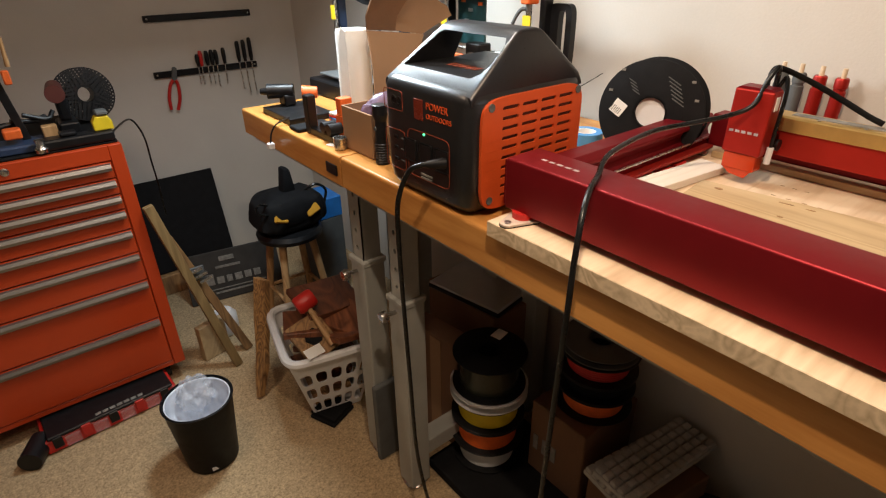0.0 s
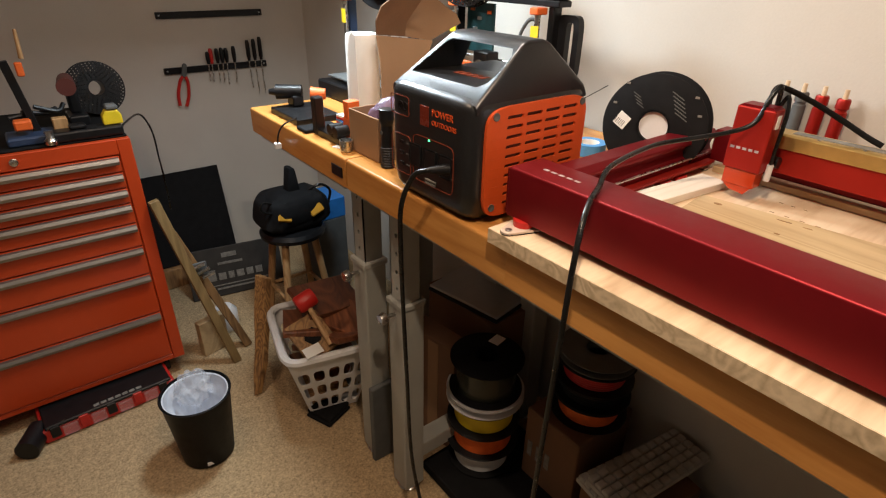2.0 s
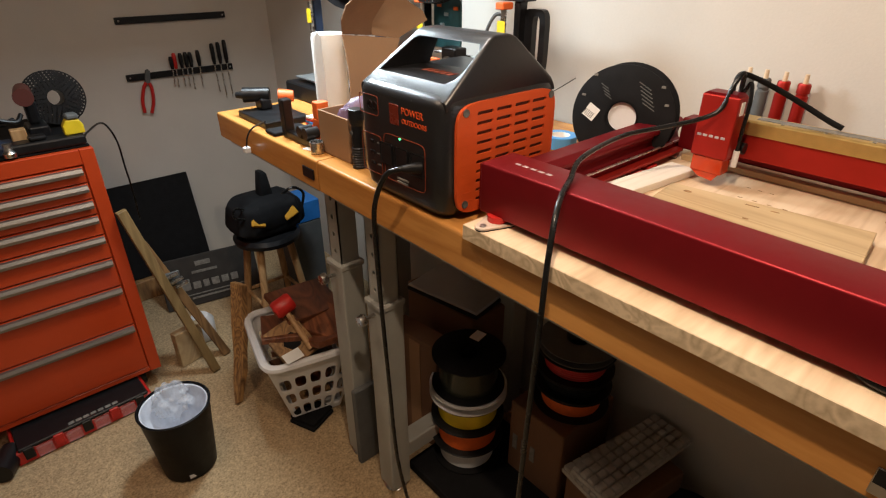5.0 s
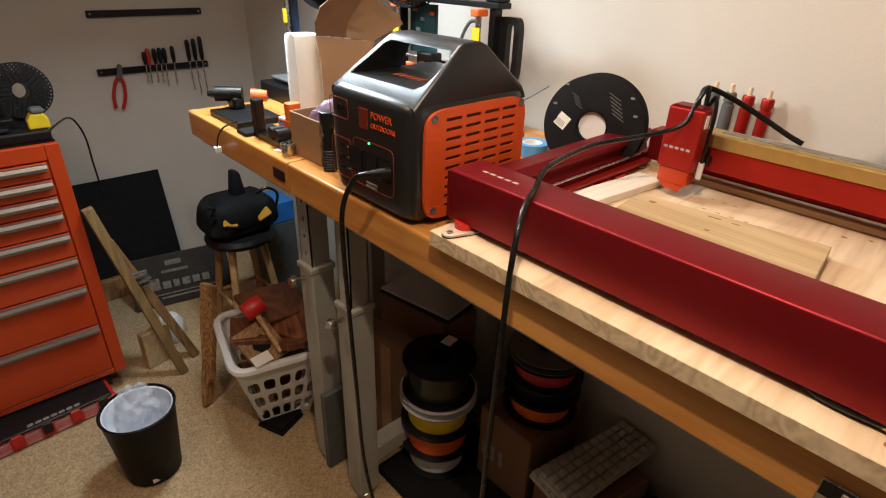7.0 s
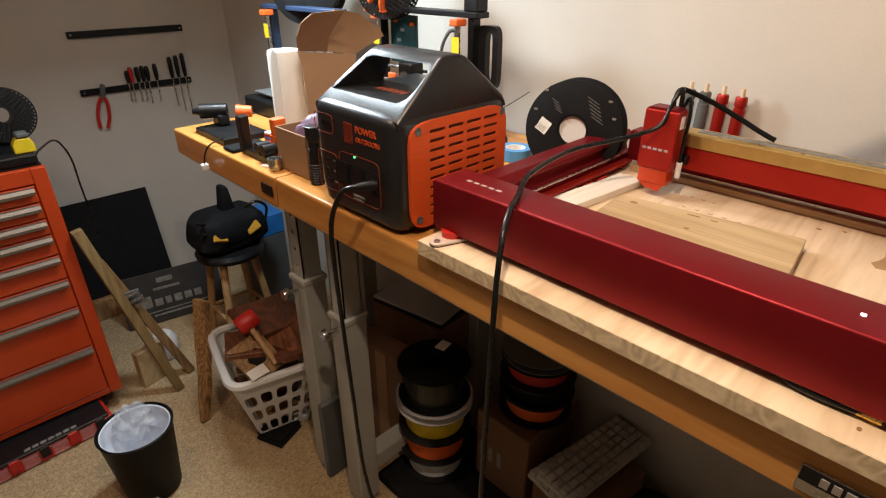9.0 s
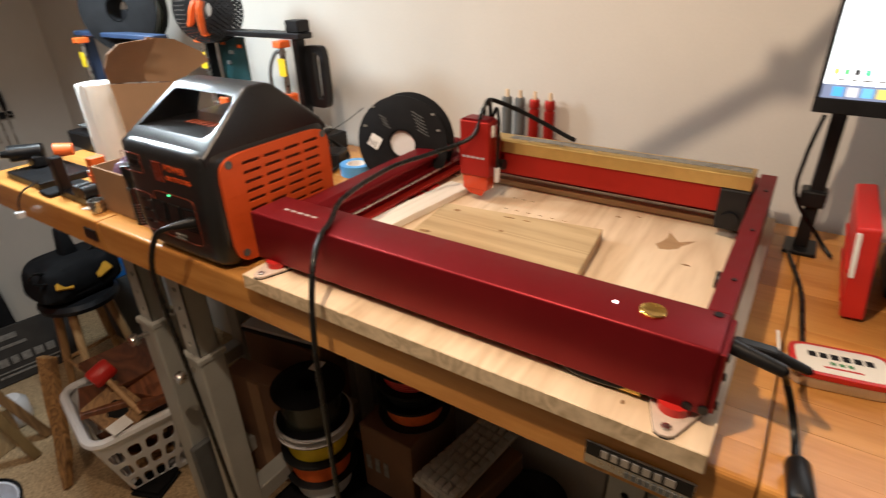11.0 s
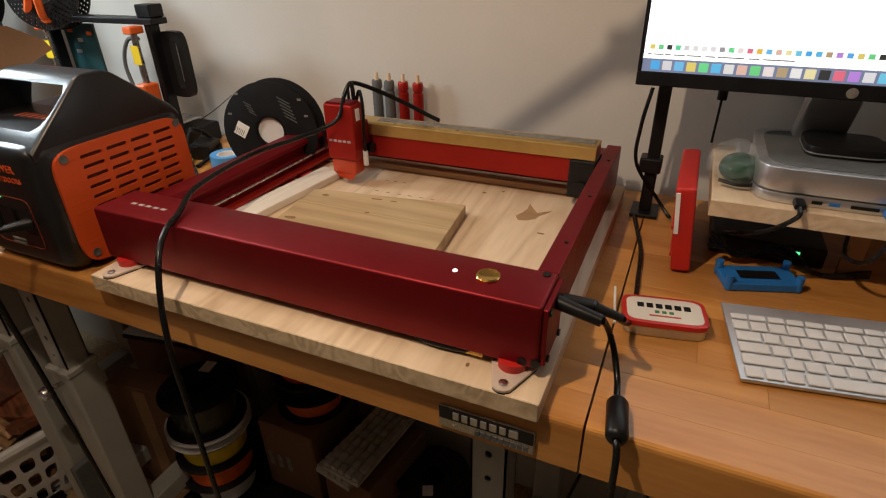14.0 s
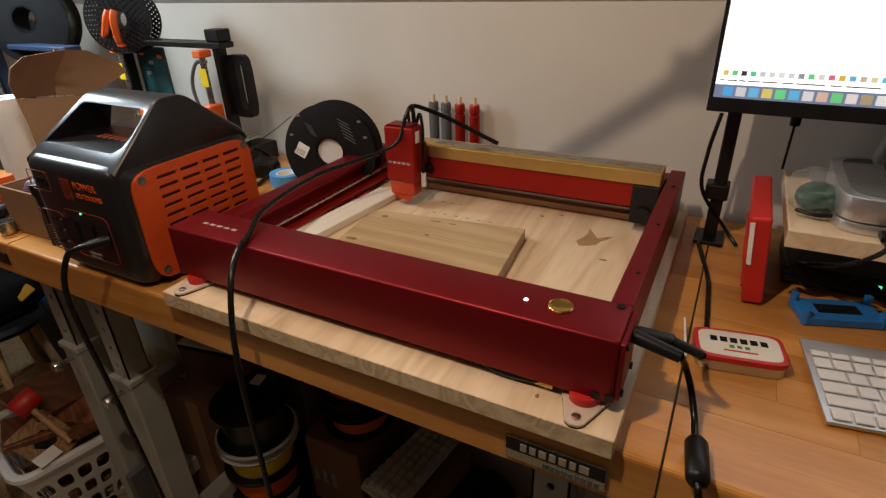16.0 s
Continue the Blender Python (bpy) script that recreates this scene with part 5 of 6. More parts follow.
ms2 = spool("hung_spool", (0.40, 1.535, 1.262), (-0.86, -0.50, 0.1), 0.100, 0.060, 0.027, BLACKM, DARKFIL, "large dark spool held above the far printer", 0.85)
part("stem", bx(0.395, 0.415, 1.52, 1.55, 1.212, 1.262, 0.002), BLACK, ms2)

# ---- gable wall: tool rails ----


def tool_rail(x0, x1, z, label):
    r = thing("tool_rail", label, "tool rail", ((x0 + x1) / 2, FARY, z), "magnetic tool rails")
    part("bar", bx(x0, x1, FARY - 0.014, FARY - 0.001, z - 0.012, z + 0.012, 0.002), BLACK, r)
    for x in (x0 + 0.012, x1 - 0.012):
        part("screw", lathe([(0.004, 0), (0.003, 0.0015), (0, 0.002)], (x, FARY - 0.0140, z), (0, -1, 0), 12), STEEL, r, "", True)
    return r


tool_rail(0.020, 0.436, 1.082, "empty black magnetic tool rail on the wall")
tool_rail(0.010, 0.430, 0.876, "black magnetic tool rail holding screwdrivers and pliers")
rnd = random.Random(4)
for k, (x, m, hl, bl_) in enumerate([(0.182, BLACK, 0.05, 0.055), (0.196, RED, 0.062, 0.06), (0.220, BLACK, 0.06, 0.06), (0.240, BLACK, 0.062, 0.062), (0.258, BLACK, 0.06, 0.075), (0.290, BLACK, 0.065, 0.07), (0.352, BLACK, 0.085, 0.10), (0.378, BLACK, 0.088, 0.13), (0.405, BLACK, 0.095, 0.13)]):
    s = thing("screwdriver", ("red" if m is RED else "black") + "-handled screwdriver hanging on the tool rail", "screwdriver", (x, FARY, 0.88), "screwdrivers on the rail")
    part("handle", lathe([(0, 0), (0.006, 0.001), (0.0065, 0.008), (0.0085, 0.02), (0.0085, hl - 0.012), (0.006, hl - 0.002), (0, hl)], (x, FARY - 0.0235, 0.893), n=14), m, s, "", True)
    part("blade", cy((x, FARY - 0.0185, 0.894), (x + rnd.uniform(-0.004, 0.004), FARY - 0.0185, 0.88 - bl_), 0.0028, 0.0024, 8), STEEL, s, "", True)
pl = thing("pliers", "red-handled pliers hanging from the tool rail", "pliers", (0.075, FARY, 0.80))
tp = about((0.08, FARY, 0.86), 0, 12, 0)
bm = prism([(0.072, 0.90), (0.080, 0.905), (0.088, 0.90), (0.090, 0.862), (0.086, 0.85), (0.074, 0.85), (0.070, 0.862)], "y", FARY - 0.024, FARY - 0.0145, 0.001)
bm.transform(tp)
part("jaws", bm, DGREY, pl)
for s in (-1, 1):
    part("handle", tube([tp @ Vector((0.08 + 0.005 * s, FARY - 0.019, 0.853)), tp @ Vector((0.08 + 0.015 * s, FARY - 0.019, 0.83)), tp @ Vector((0.08 + 0.020 * s, FARY - 0.019, 0.78)), tp @ Vector((0.08 + 0.013 * s, FARY - 0.019, 0.735))], 0.0065, 8), RED, pl, "red grip", True)

# ---- tool cabinet ----
CX0, CX1, CY0, CY1, CZ0, CZ1 = -0.93, -0.268, 1.85, 2.30, 0.07, 0.835
cab = thing("tool_cabinet", "orange-red steel rolling tool cabinet with eight drawers", "tool cabinet", ((CX0 + CX1) / 2, (CY0 + CY1) / 2, 0))
part("carcass", bx(CX0, CX1, CY0 + 0.012, CY1, CZ0, CZ1, 0.004, 2), CABINET, cab)
for (x0, x1) in ((CX0, CX0 + 0.035), (CX1 - 0.035, CX1)):
    part("front_post", bx(x0, x1, CY0, CY0 + 0.0125, CZ0, CZ1, 0.002), CABINET, cab)
part("top_panel", bx(CX0 + 0.0352, CX1 - 0.0352, CY0, CY0 + 0.0125, 0.793, CZ1, 0.002), CABINET, cab)
part("bottom_panel", bx(CX0 + 0.0352, CX1 - 0.0352, CY0 + 0.001, CY0 + 0.0125, CZ0, 0.088, 0.002), CABINET, cab)
edges = [0.791, 0.742, 0.694, 0.647, 0.583, 0.506, 0.409, 0.266, 0.089]
for k in range(8):
    z1, z0 = edges[k] - 0.002, edges[k + 1] + 0.002
    d = part("drawer", bx(CX0 + 0.038, CX1 - 0.038, CY0 - 0.002, CY0 + 0.012, z0, z1, 0.003, 2), CABINET, cab, "orange-red drawer front")
    hz = z1 - 0.006
    part("pull", prism([(CY0 - 0.002, hz + 0.004), (CY0 - 0.013, hz + 0.003), (CY0 - 0.017, hz - 0.006), (CY0 - 0.014, hz - 0.015), (CY0 - 0.011, hz - 0.015), (CY0 - 0.012, hz - 0.006), (CY0 - 0.002, hz - 0.004)], "x", CX0 + 0.042, CX1 - 0.042), CHROME, d, "full-width aluminium pull")
part("lock", lathe([(0.010, 0), (0.010, 0.004), (0.007, 0.0055), (0, 0.0055)], (-0.540, CY0, 0.815), (0, -1, 0), 22), STEEL, cab, "round key lock", True)
for k in range(6):
    part("logo_bar", bx(-0.60 - 0.022 * k, -0.584 - 0.022 * k, CY0 - 0.0015, CY0 + 0.001, 0.806, 0.826), SILVER, cab)
part("top_mat", bx(CX0 + 0.004, CX1 - 0.004, CY0 + 0.016, CY1 - 0.004, CZ1 + 0.0002, CZ1 + 0.007, 0.002), BLACKM, cab, "black rubber mat")
for x in (CX0 + 0.06, CX1 - 0.06):
    for y in (CY0 + 0.06, CY1 - 0.06):
        c = part("caster", cy((x - 0.012, y, 0.034), (x + 0.012, y, 0.034), 0.0335, n=24), BLACK, cab, "", True)
        part("fork", bx(x - 0.02, x + 0.02, y - 0.02, y + 0.02, 0.052, 0.0698, 0.002), STEEL, c)
TZ = CZ1 + 0.007
# things on the cabinet
gun = thing("cordless_gun", "dark red and black cordless drill standing on the cabinet", "cordless drill", (-0.42, 2.0, TZ))
part("head", cy((-0.372, 1.99, TZ + 0.118), (-0.362, 2.10, TZ + 0.118), 0.024, 0.021, 20), mat("dark_red_plastic", (0.10, 0.025, 0.02), 0.5), gun, "", True)
part("grip", bx(-0.375, -0.345, 2.03, 2.07, TZ + 0.036, TZ + 0.102, 0.008, 2), BLACK, gun)
part("battery", bx(-0.385, -0.335, 2.0, 2.09, TZ + 0.001, TZ + 0.0355, 0.005, 2), BLACK, gun)
ds = mesh_spool((-0.288, 2.15, TZ + 0.080), (0.1, -1, 0.15), 0.078, "black pierced spool standing on the tool cabinet")
part("winding", lathe([(0.026, -0.022), (0.05, -0.022), (0.05, 0.02), (0.026, 0.02)], (-0.288, 2.15, TZ + 0.080), (0.1, -1, 0.15), 36, True), BLACKM, ds, "", True)
tape_m = thing("tape_measure", "yellow and black tape measure on the cabinet", "tape measure", (-0.315, 1.93, TZ))
part("case", prism([(-0.318, TZ + 0.029), (-0.270, TZ + 0.029), (-0.270, TZ + 0.052), (-0.278, TZ + 0.066), (-0.308, TZ + 0.068), (-0.318, TZ + 0.052)], "y", 1.875, 1.905, 0.003), YELLOW, tape_m)
part("cap", bx(-0.306, -0.276, 1.872, 1.908, TZ + 0.0682, TZ + 0.082, 0.004), DGREY, tape_m)
chg = thing("charger", "black battery charger on the cabinet", "charger", (-0.34, 1.90, TZ))
part("body", bx(-0.45, -0.275, 1.862, 1.914, TZ + 0.001, TZ + 0.028, 0.006, 2), BLACK, chg)
part("dock", bx(-0.40, -0.36, 1.87, 1.905, TZ + 0.0282, TZ + 0.04, 0.004), BLACK, chg)
solid("charger_cable", tube([(-0.276, 1.89, TZ + 0.012), (-0.262, 1.93, TZ + 0.014), (-0.20, 2.10, 0.838), (-0.172, 2.15, 0.812), (-0.155, 2.16, 0.755), (-0.152, 2.17, 0.67), (-0.145, 2.20, 0.58), (-0.13, 2.30, 0.42)], 0.003, 8), RUBBER, "thin black cable hanging down the wall from the charger", "cable", smooth=True)
clip = thing("orange_clamp", "orange and black spring clamp and printed parts on the cabinet", "clamp", (-0.53, 1.93, TZ))
part("bar", bx(-0.475, -0.455, 1.94, 1.96, TZ + 0.001, TZ + 0.205, 0.002, m=about((-0.465, 1.95, TZ), 0, -8, 0)), BLACK, clip)
part("jaw", bx(-0.472, -0.455, 1.925, 1.94, TZ + 0.165, TZ + 0.20, 0.003), ORANGE_P, clip)
part("slide", bx(-0.515, -0.475, 1.90, 1.938, TZ + 0.035, TZ + 0.06, 0.004), ORANGE_P, clip)
part("foot", bx(-0.54, -0.43, 1.88, 1.975, TZ + 0.0005, TZ + 0.022, 0.004), BLUE_F, clip)
part("brush_handle", cy((-0.452, 1.955, TZ + 0.205), (-0.447, 1.955, TZ + 0.275), 0.006, 0.004, 12), STICK, clip, "wooden brush handle", True)
jig = thing("metal_fitting", "small metal fitting on a wooden block", "fitting", (-0.49, 1.92, TZ))
part("block", bx(-0.43, -0.395, 1.93, 1.96, TZ + 0.001, TZ + 0.05, 0.002), STICK, jig)
part("fitting", lathe([(0, 0), (0.014, 0), (0.016, 0.01), (0.01, 0.018), (0.011, 0.034), (0, 0.036)], (-0.448, 1.865, TZ + 0.001), n=18), STEEL, jig, "", True)
for k in range(3):
    solid("loose_tool", tube([(-0.52 + 0.03 * k, 1.95, TZ + 0.06 + 0.012 * k), (-0.47 + 0.03 * k, 1.96, TZ + 0.064), (-0.43 + 0.02 * k, 1.98, TZ + 0.058 + 0.01 * k)], 0.006, 8), BLACK, "small black handled tool on the cabinet", "hand tool", smooth=True, group="loose tools")
# case under the cabinet
oc = thing("organiser_case", "flat clear and red organiser case lying under the cabinet", "case", (-0.52, 1.78, 0))
ot = about((-0.52, 1.80, 0), 0, 0, 3)
part("body", bx(-0.70, -0.33, 1.76, 2.05, 0.003, 0.05, 0.004, m=ot), RED, oc)
part("lid", bx(-0.69, -0.34, 1.757, 2.04, 0.0505, 0.062, 0.003, m=ot), BLACK, oc, "dark lid with printed bars")
for k in range(7):
    part("logo_bar", bx(-0.56 + 0.02 * k, -0.545 + 0.02 * k, 1.766, 1.778, 0.0620, 0.0628, m=ot), SIGN_L, oc)
for k in range(5):
    part("latch", bx(-0.68 + 0.075 * k, -0.655 + 0.075 * k, 1.752, 1.7598, 0.02, 0.058, 0.002, m=ot), RED if k % 2 else BLACK, oc)
    part("clear_bin", bx(-0.65 + 0.075 * k, -0.61 + 0.075 * k, 1.750, 1.7598, 0.012, 0.046, 0.002, m=ot), FILM, oc)
solid("black_pipe", cy((-0.74, 1.72, 0.032), (-0.70, 1.80, 0.032), 0.031, n=24), BLACK, "short black round cap beside the organiser case", "cap", smooth=True)

# ---- bin ----
wb = thing("waste_bin", "black round waste bin with a clear liner bag", "waste bin", (-0.325, 1.42, 0))
part("shell", lathe([(0, 0.002), (0.066, 0.002), (0.070, 0.006), (0.090, 0.218), (0.094, 0.226), (0.090, 0.2285), (0.086, 0.218), (0.066, 0.012), (0, 0.012)], (-0.322, 1.446, 0), n=56), BINBLACK, wb, "", True)
lb = bmesh.new()
n = 64
ringl = []
for j in range(12):
    h = 0.226 - 0.012 * j if j > 1 else 0.223 - 0.002 * j
    row = []
    for k in range(n):
        a = 2 * math.pi * k / n
        w = noise.noise((math.cos(a) * 3, math.sin(a) * 3, j * 0.5))
        r = (0.086 - 0.004 * j - (0.010 * w if j > 2 else 0.0)) if j else 0.0855
        row.append(lb.verts.new((-0.322 + r * math.cos(a), 1.446 + r * math.sin(a), h + (0.006 * w if j > 2 else 0))))
    ringl.append(row)
for p, q in zip(ringl, ringl[1:]):
    for k in range(n):
        lb.faces.new((p[k], p[(k + 1) % n], q[(k + 1) % n], q[k]))
lb.faces.new(ringl[-1])
bmesh.ops.recalc_face_normals(lb, faces=lb.faces[:])
part("liner", lb, mat("white_liner", (0.62, 0.66, 0.74), 0.35, var=0.1, scale=60, bump=0.3), wb, "pale crumpled bin liner", True)
cr = bmesh.new()
bmesh.ops.create_icosphere(cr, subdivisions=4, radius=1)
for v in cr.verts:
    d = 1 + 0.35 * noise.noise(v.co * 2.2) + 0.2 * noise.noise(v.co * 6)
    v.co = Vector((-0.318 + 0.045 * v.co.x * d, 1.486 + 0.05 * v.co.y * d, 0.212 + 0.045 * v.co.z * d))
part("loose_liner", cr, clear("bin_film", (0.72, 0.76, 0.84), 0.12, 0.30), wb, "bunched clear plastic", True)
part("mark", bx(-0.345, -0.328, 1.3752, 1.3775, 0.016, 0.028), WHITEP, wb)

# ---- leaning boards by the cabinet ----
def plank(a, b, w, t, material, name, label, cat, twist=0.0, group=""):
    """A board from a (foot) to b (top)."""
    a, b = Vector(a), Vector(b)
    d = b - a
    m = Matrix.Translation(a) @ d.to_track_quat("Z", "Y").to_matrix().to_4x4() @ pose(0, 0, 0, 0, 0, twist)
    bm = bx(-w / 2, w / 2, -t / 2, t / 2, 0, d.length, 0.0015)
    bm.transform(m)
    low = min(v.co.z for v in bm.verts)
    bmesh.ops.translate(bm, vec=(0, 0, 0.001 - low), verts=bm.verts[:])
    return solid(name, bm, material, label, cat, group=group)


EDGE_WOOD = wood("live_edge_wood", (0.46, 0.25, 0.09), (0.11, 0.05, 0.02), "z", 16, 0.7, 1.1, 0.1)
YELLOWW = wood("yellowed_pine", (0.30, 0.20, 0.085), (0.18, 0.115, 0.045), "z", 8, 0.6)
plank((-0.115, 1.80, 0), (-0.252, 1.835, 0.64), 0.022, 0.028, YELLOWW, "leaning_frame_bar", "yellowed pine frame bar leaning on the cabinet", "wooden frame", 20, "leaning frame bars")
plank((-0.050, 1.87, 0), (-0.215, 1.89, 0.50), 0.026, 0.028, OLD_WOOD, "leaning_frame_bar", "dark wooden frame bar leaning on the cabinet", "wooden frame", 10, "leaning frame bars")
solid("crate_panel", bx(-0.20, -0.10, 1.90, 1.93, 0.001, 0.14, 0.002, m=about((-0.15, 1.9, 0), 0, 0, 15)), POPLAR, "pale wooden panel standing on the carpet", "panel")
vise = thing("clamp_screw", "small steel hinge clamp on the frame bar", "clamp", (-0.19, 1.87, 0.36))
for k in range(3):
    part("screw", cy((-0.185 + 0.012 * k, 1.84, 0.385 - 0.02 * k), (-0.150 + 0.012 * k, 1.83, 0.40 - 0.02 * k), 0.006, n=12), STEEL, vise, "", True)
part("plate", bx(-0.19, -0.14, 1.845, 1.852, 0.35, 0.40, 0.002), DGREY, vise)
solid("white_bottle", lathe([(0, 0), (0.04, 0.002), (0.046, 0.02), (0.046, 0.08), (0.03, 0.10), (0, 0.102)], (-0.075, 2.02, 0.001), n=24), WHITEP, "small white plastic tub on the carpet", "tub", smooth=True)
edge_bm = prism([(-0.016, 0.0), (-0.004, 0.004), (0.010, 0.060), (0.024, 0.110), (0.026, 0.180), (0.034, 0.250), (0.032, 0.330), (0.036, 0.392), (-0.018, 0.400), (-0.022, 0.260), (-0.016, 0.160), (-0.022, 0.060)], "y", -0.010, 0.012, 0.002)
edge_bm.transform(Matrix.Translation((-0.118, 1.575, 0.003)) @ Vector((0.105, 0.125, 0.375)).to_track_quat("Z", "Y").to_matrix().to_4x4() @ pose(0, 0, 0, 0, 0, 150))
low = min(v.co.z for v in edge_bm.verts)
bmesh.ops.translate(edge_bm, vec=(0, 0, 0.001 - low), verts=edge_bm.verts[:])
solid("live_edge_board", edge_bm, EDGE_WOOD, "rough brown live-edge board with a pale edge leaning upright", "board")
# black panel and the sign against the gable wall
bp_ = bx(-0.24, 0.135, -0.006, 0.006, 0, 0.392, 0.001)
bp_.transform(Matrix.Translation((0, 2.47, 0.001)) @ pose(0, 0, 0, -13, 0, 0))
bmesh.ops.translate(bp_, vec=(0, 0, 0.0015), verts=bp_.verts[:])
panelb = solid("dark_board", bp_, BLACKM, "flat matt black board leaning on the wall", "board")
panelb.location.z += 0.09
solid("panel_rest", bx(-0.25, 0.14, 2.44, 2.50, 0.001, 0.09, 0.003), OLD_WOOD, "low wooden beam under the black panel", "beam")
sg = thing("painted_sign", "dark wooden sign with worn pale lettering", "sign", (0.05, 2.24, 0))
st = Matrix.Translation((0.06, 2.25, 0.002)) @ pose(0, 0, 0, -14, 0, -10)
bm = bx(-0.19, 0.19, -0.008, 0.008, 0, 0.21, 0.002)
bm.transform(st)
sb = part("board", bm, SIGN, sg)
for (x0, x1, z0, z1) in [(-0.07, 0.03, 0.135, 0.146), (-0.13, -0.085, 0.07, 0.118), (-0.075, -0.045, 0.07, 0.10), (-0.035, -0.012, 0.07, 0.10), (-0.002, 0.028, 0.07, 0.10), (0.038, 0.066, 0.07, 0.10), (0.076, 0.104, 0.07, 0.10), (-0.11, 0.13, 0.045, 0.050), (-0.09, 0.10, 0.028, 0.036), (-0.05, 0.01, 0.165, 0.185)]:
    bm = bx(x0, x1, -0.0105, -0.0078, z0, z1, 0.0008)
    bm.transform(st)
    part("letter_bar", bm, SIGN_L, sb)

# ---- stool with the tool bag ----
stool = thing("stool", "round black stool with wooden legs", "stool", (0.22, 1.93, 0))
SC = Vector((0.20, 1.93, 0))
part("seat", lathe([(0, 0), (0.10, 0), (0.118, 0.006), (0.120, 0.02), (0.110, 0.034), (0, 0.036)], SC + Vector((0, 0, 0.37)), n=40), BLACK, stool, "", True)
for k in range(4):
    a = math.radians(45 + 90 * k)
    u = Vector((math.cos(a), math.sin(a), 0))
    part("leg", cy(SC + u * 0.135 + Vector((0, 0, 0.001)), SC + u * 0.08 + Vector((0, 0, 0.371)), 0.012, 0.014, 14), STICK, stool, "", True)
for z, r in ((0.14, 0.116),):
    for k in range(4):
        a, b = math.radians(45 + 90 * k), math.radians(135 + 90 * k)
        part("rung", cy(SC + Vector((r * math.cos(a), r * math.sin(a), z)), SC + Vector((r * math.cos(b), r * math.sin(b), z)), 0.007, n=10), STICK, stool, "", True)
tb = thing("tool_bag", "black tool bag with yellow pockets on the stool", "tool bag", (0.20, 1.93, 0.407))
bm = bmesh.new()
bmesh.ops.create_icosphere(bm, subdivisions=4, radius=1)
for v in bm.verts:
    p = v.co.copy()
    q = Vector([math.copysign(abs(c) ** 0.42, c) for c in p])
    d = 1 + 0.10 * noise.noise(p * 2.5)
    taper = 1 - 0.30 * max(0, p.z)
    v.co = Vector((0.205 + 0.125 * q.x * d * taper, 1.93 + 0.085 * q.y * d * taper, 0.407 + 0.075 * (1 + q.z * d) * (1 - 0.06)))
    v.co.z = max(v.co.z, 0.4075)
bagb = part("body", bm, BLACKM, tb, "", True)
for (x, r) in ((0.15, 18), (0.262, -22)):
    bm = bx(x - 0.026, x + 0.026, 1.848, 1.858, 0.462, 0.515, 0.004)
    bm.transform(about((x, 1.853, 0.49), -22, r, 0))
    part("yellow_pocket", bm, mat("yellow_canvas", (0.62, 0.30, 0.02), 0.8, bump=0.3) if x < 0.2 else bpy.data.materials["yellow_canvas"], bagb)
part("flap", prism([(0.185, 0.53), (0.24, 0.53), (0.225, 0.63), (0.20, 0.635)], "y", 1.90, 1.95, 0.010), BLACKM, tb, "", True)
part("handle_cord", tube([(0.13, 1.88, 0.52), (0.08, 1.86, 0.545), (0.07, 1.86, 0.52), (0.11, 1.86, 0.50), (0.16, 1.86, 0.525)], 0.004, 8), RUBBER, tb, "", True)
part("handle_cord", tube([(0.25, 1.90, 0.53), (0.30, 1.88, 0.56), (0.34, 1.88, 0.53), (0.33, 1.88, 0.48)], 0.005, 8), RUBBER, tb, "", True)
bb = thing("blue_box", "blue and white box behind the stool", "box", (0.40, 2.03, 0))
part("lower", bx(0.31, 0.45, 1.98, 2.12, 0.001, 0.36, 0.003), DGREY, bb)
part("sleeve", bx(0.309, 0.451, 1.979, 2.121, 0.3602, 0.445, 0.003), BLUE, bb, "bright blue sleeve")
part("label", bx(0.345, 0.375, 1.977, 1.9795, 0.385, 0.41), PAPER, bb)

# ---- laundry basket full of wood offcuts ----
BEFORE_BASKET = set(bpy.data.objects)
LX0, LX1, LY0, LY1 = -0.055, 0.205, 1.36, 1.66
bk = thing("laundry_basket", "white plastic laundry basket full of wood offcuts", "basket", (0.08, 1.5, 0))
LZ = 0.262


def basket_side(p0, p1, q0, q1, name="side"):
    """A pierced wall between a floor line p0-p1 and a rim line q0-q1."""
    p0, p1, q0, q1 = map(Vector, (p0, p1, q0, q1))
    nrm = (p1 - p0).cross(q0 - p0).normalized()
    n = 5
    holes = []
    for r in range(3):
        for c in range(n):
            cu, cv = (c + 0.5) / n, 0.17 + 0.265 * r
            holes.append(ringed(cu, cv, 0.36 / n, 0.098, 14, 3.5))
    bm = with_holes([(0, 0), (1, 0), (1, 1), (0, 1)], holes, "z", 0, 1)
    for v in bm.verts:
        u, w, h = v.co
        v.co = p0.lerp(p1, u).lerp(q0.lerp(q1, u), w) + nrm * 0.004 * h
    return part(name, bm, WHITEP, bk, "pierced white side")


i = 0.058
A = [(LX0 + i, LY0 + i, 0.006), (LX1 - i, LY0 + i, 0.006), (LX1 - i, LY1 - i, 0.006), (LX0 + i, LY1 - i, 0.006)]
B = [(LX0, LY0, LZ), (LX1, LY0, LZ), (LX1, LY1, LZ), (LX0, LY1, LZ)]
for k in range(4):
    basket_side(A[k], A[(k + 1) % 4], B[k], B[(k + 1) % 4])
part("bottom", bx(LX0 + i, LX1 - i, LY0 + i, LY1 - i, 0.001, 0.006), WHITEP, bk)
cxb, cyb = (LX0 + LX1) / 2, (LY0 + LY1) / 2
hxb, hyb = (LX1 - LX0) / 2, (LY1 - LY0) / 2
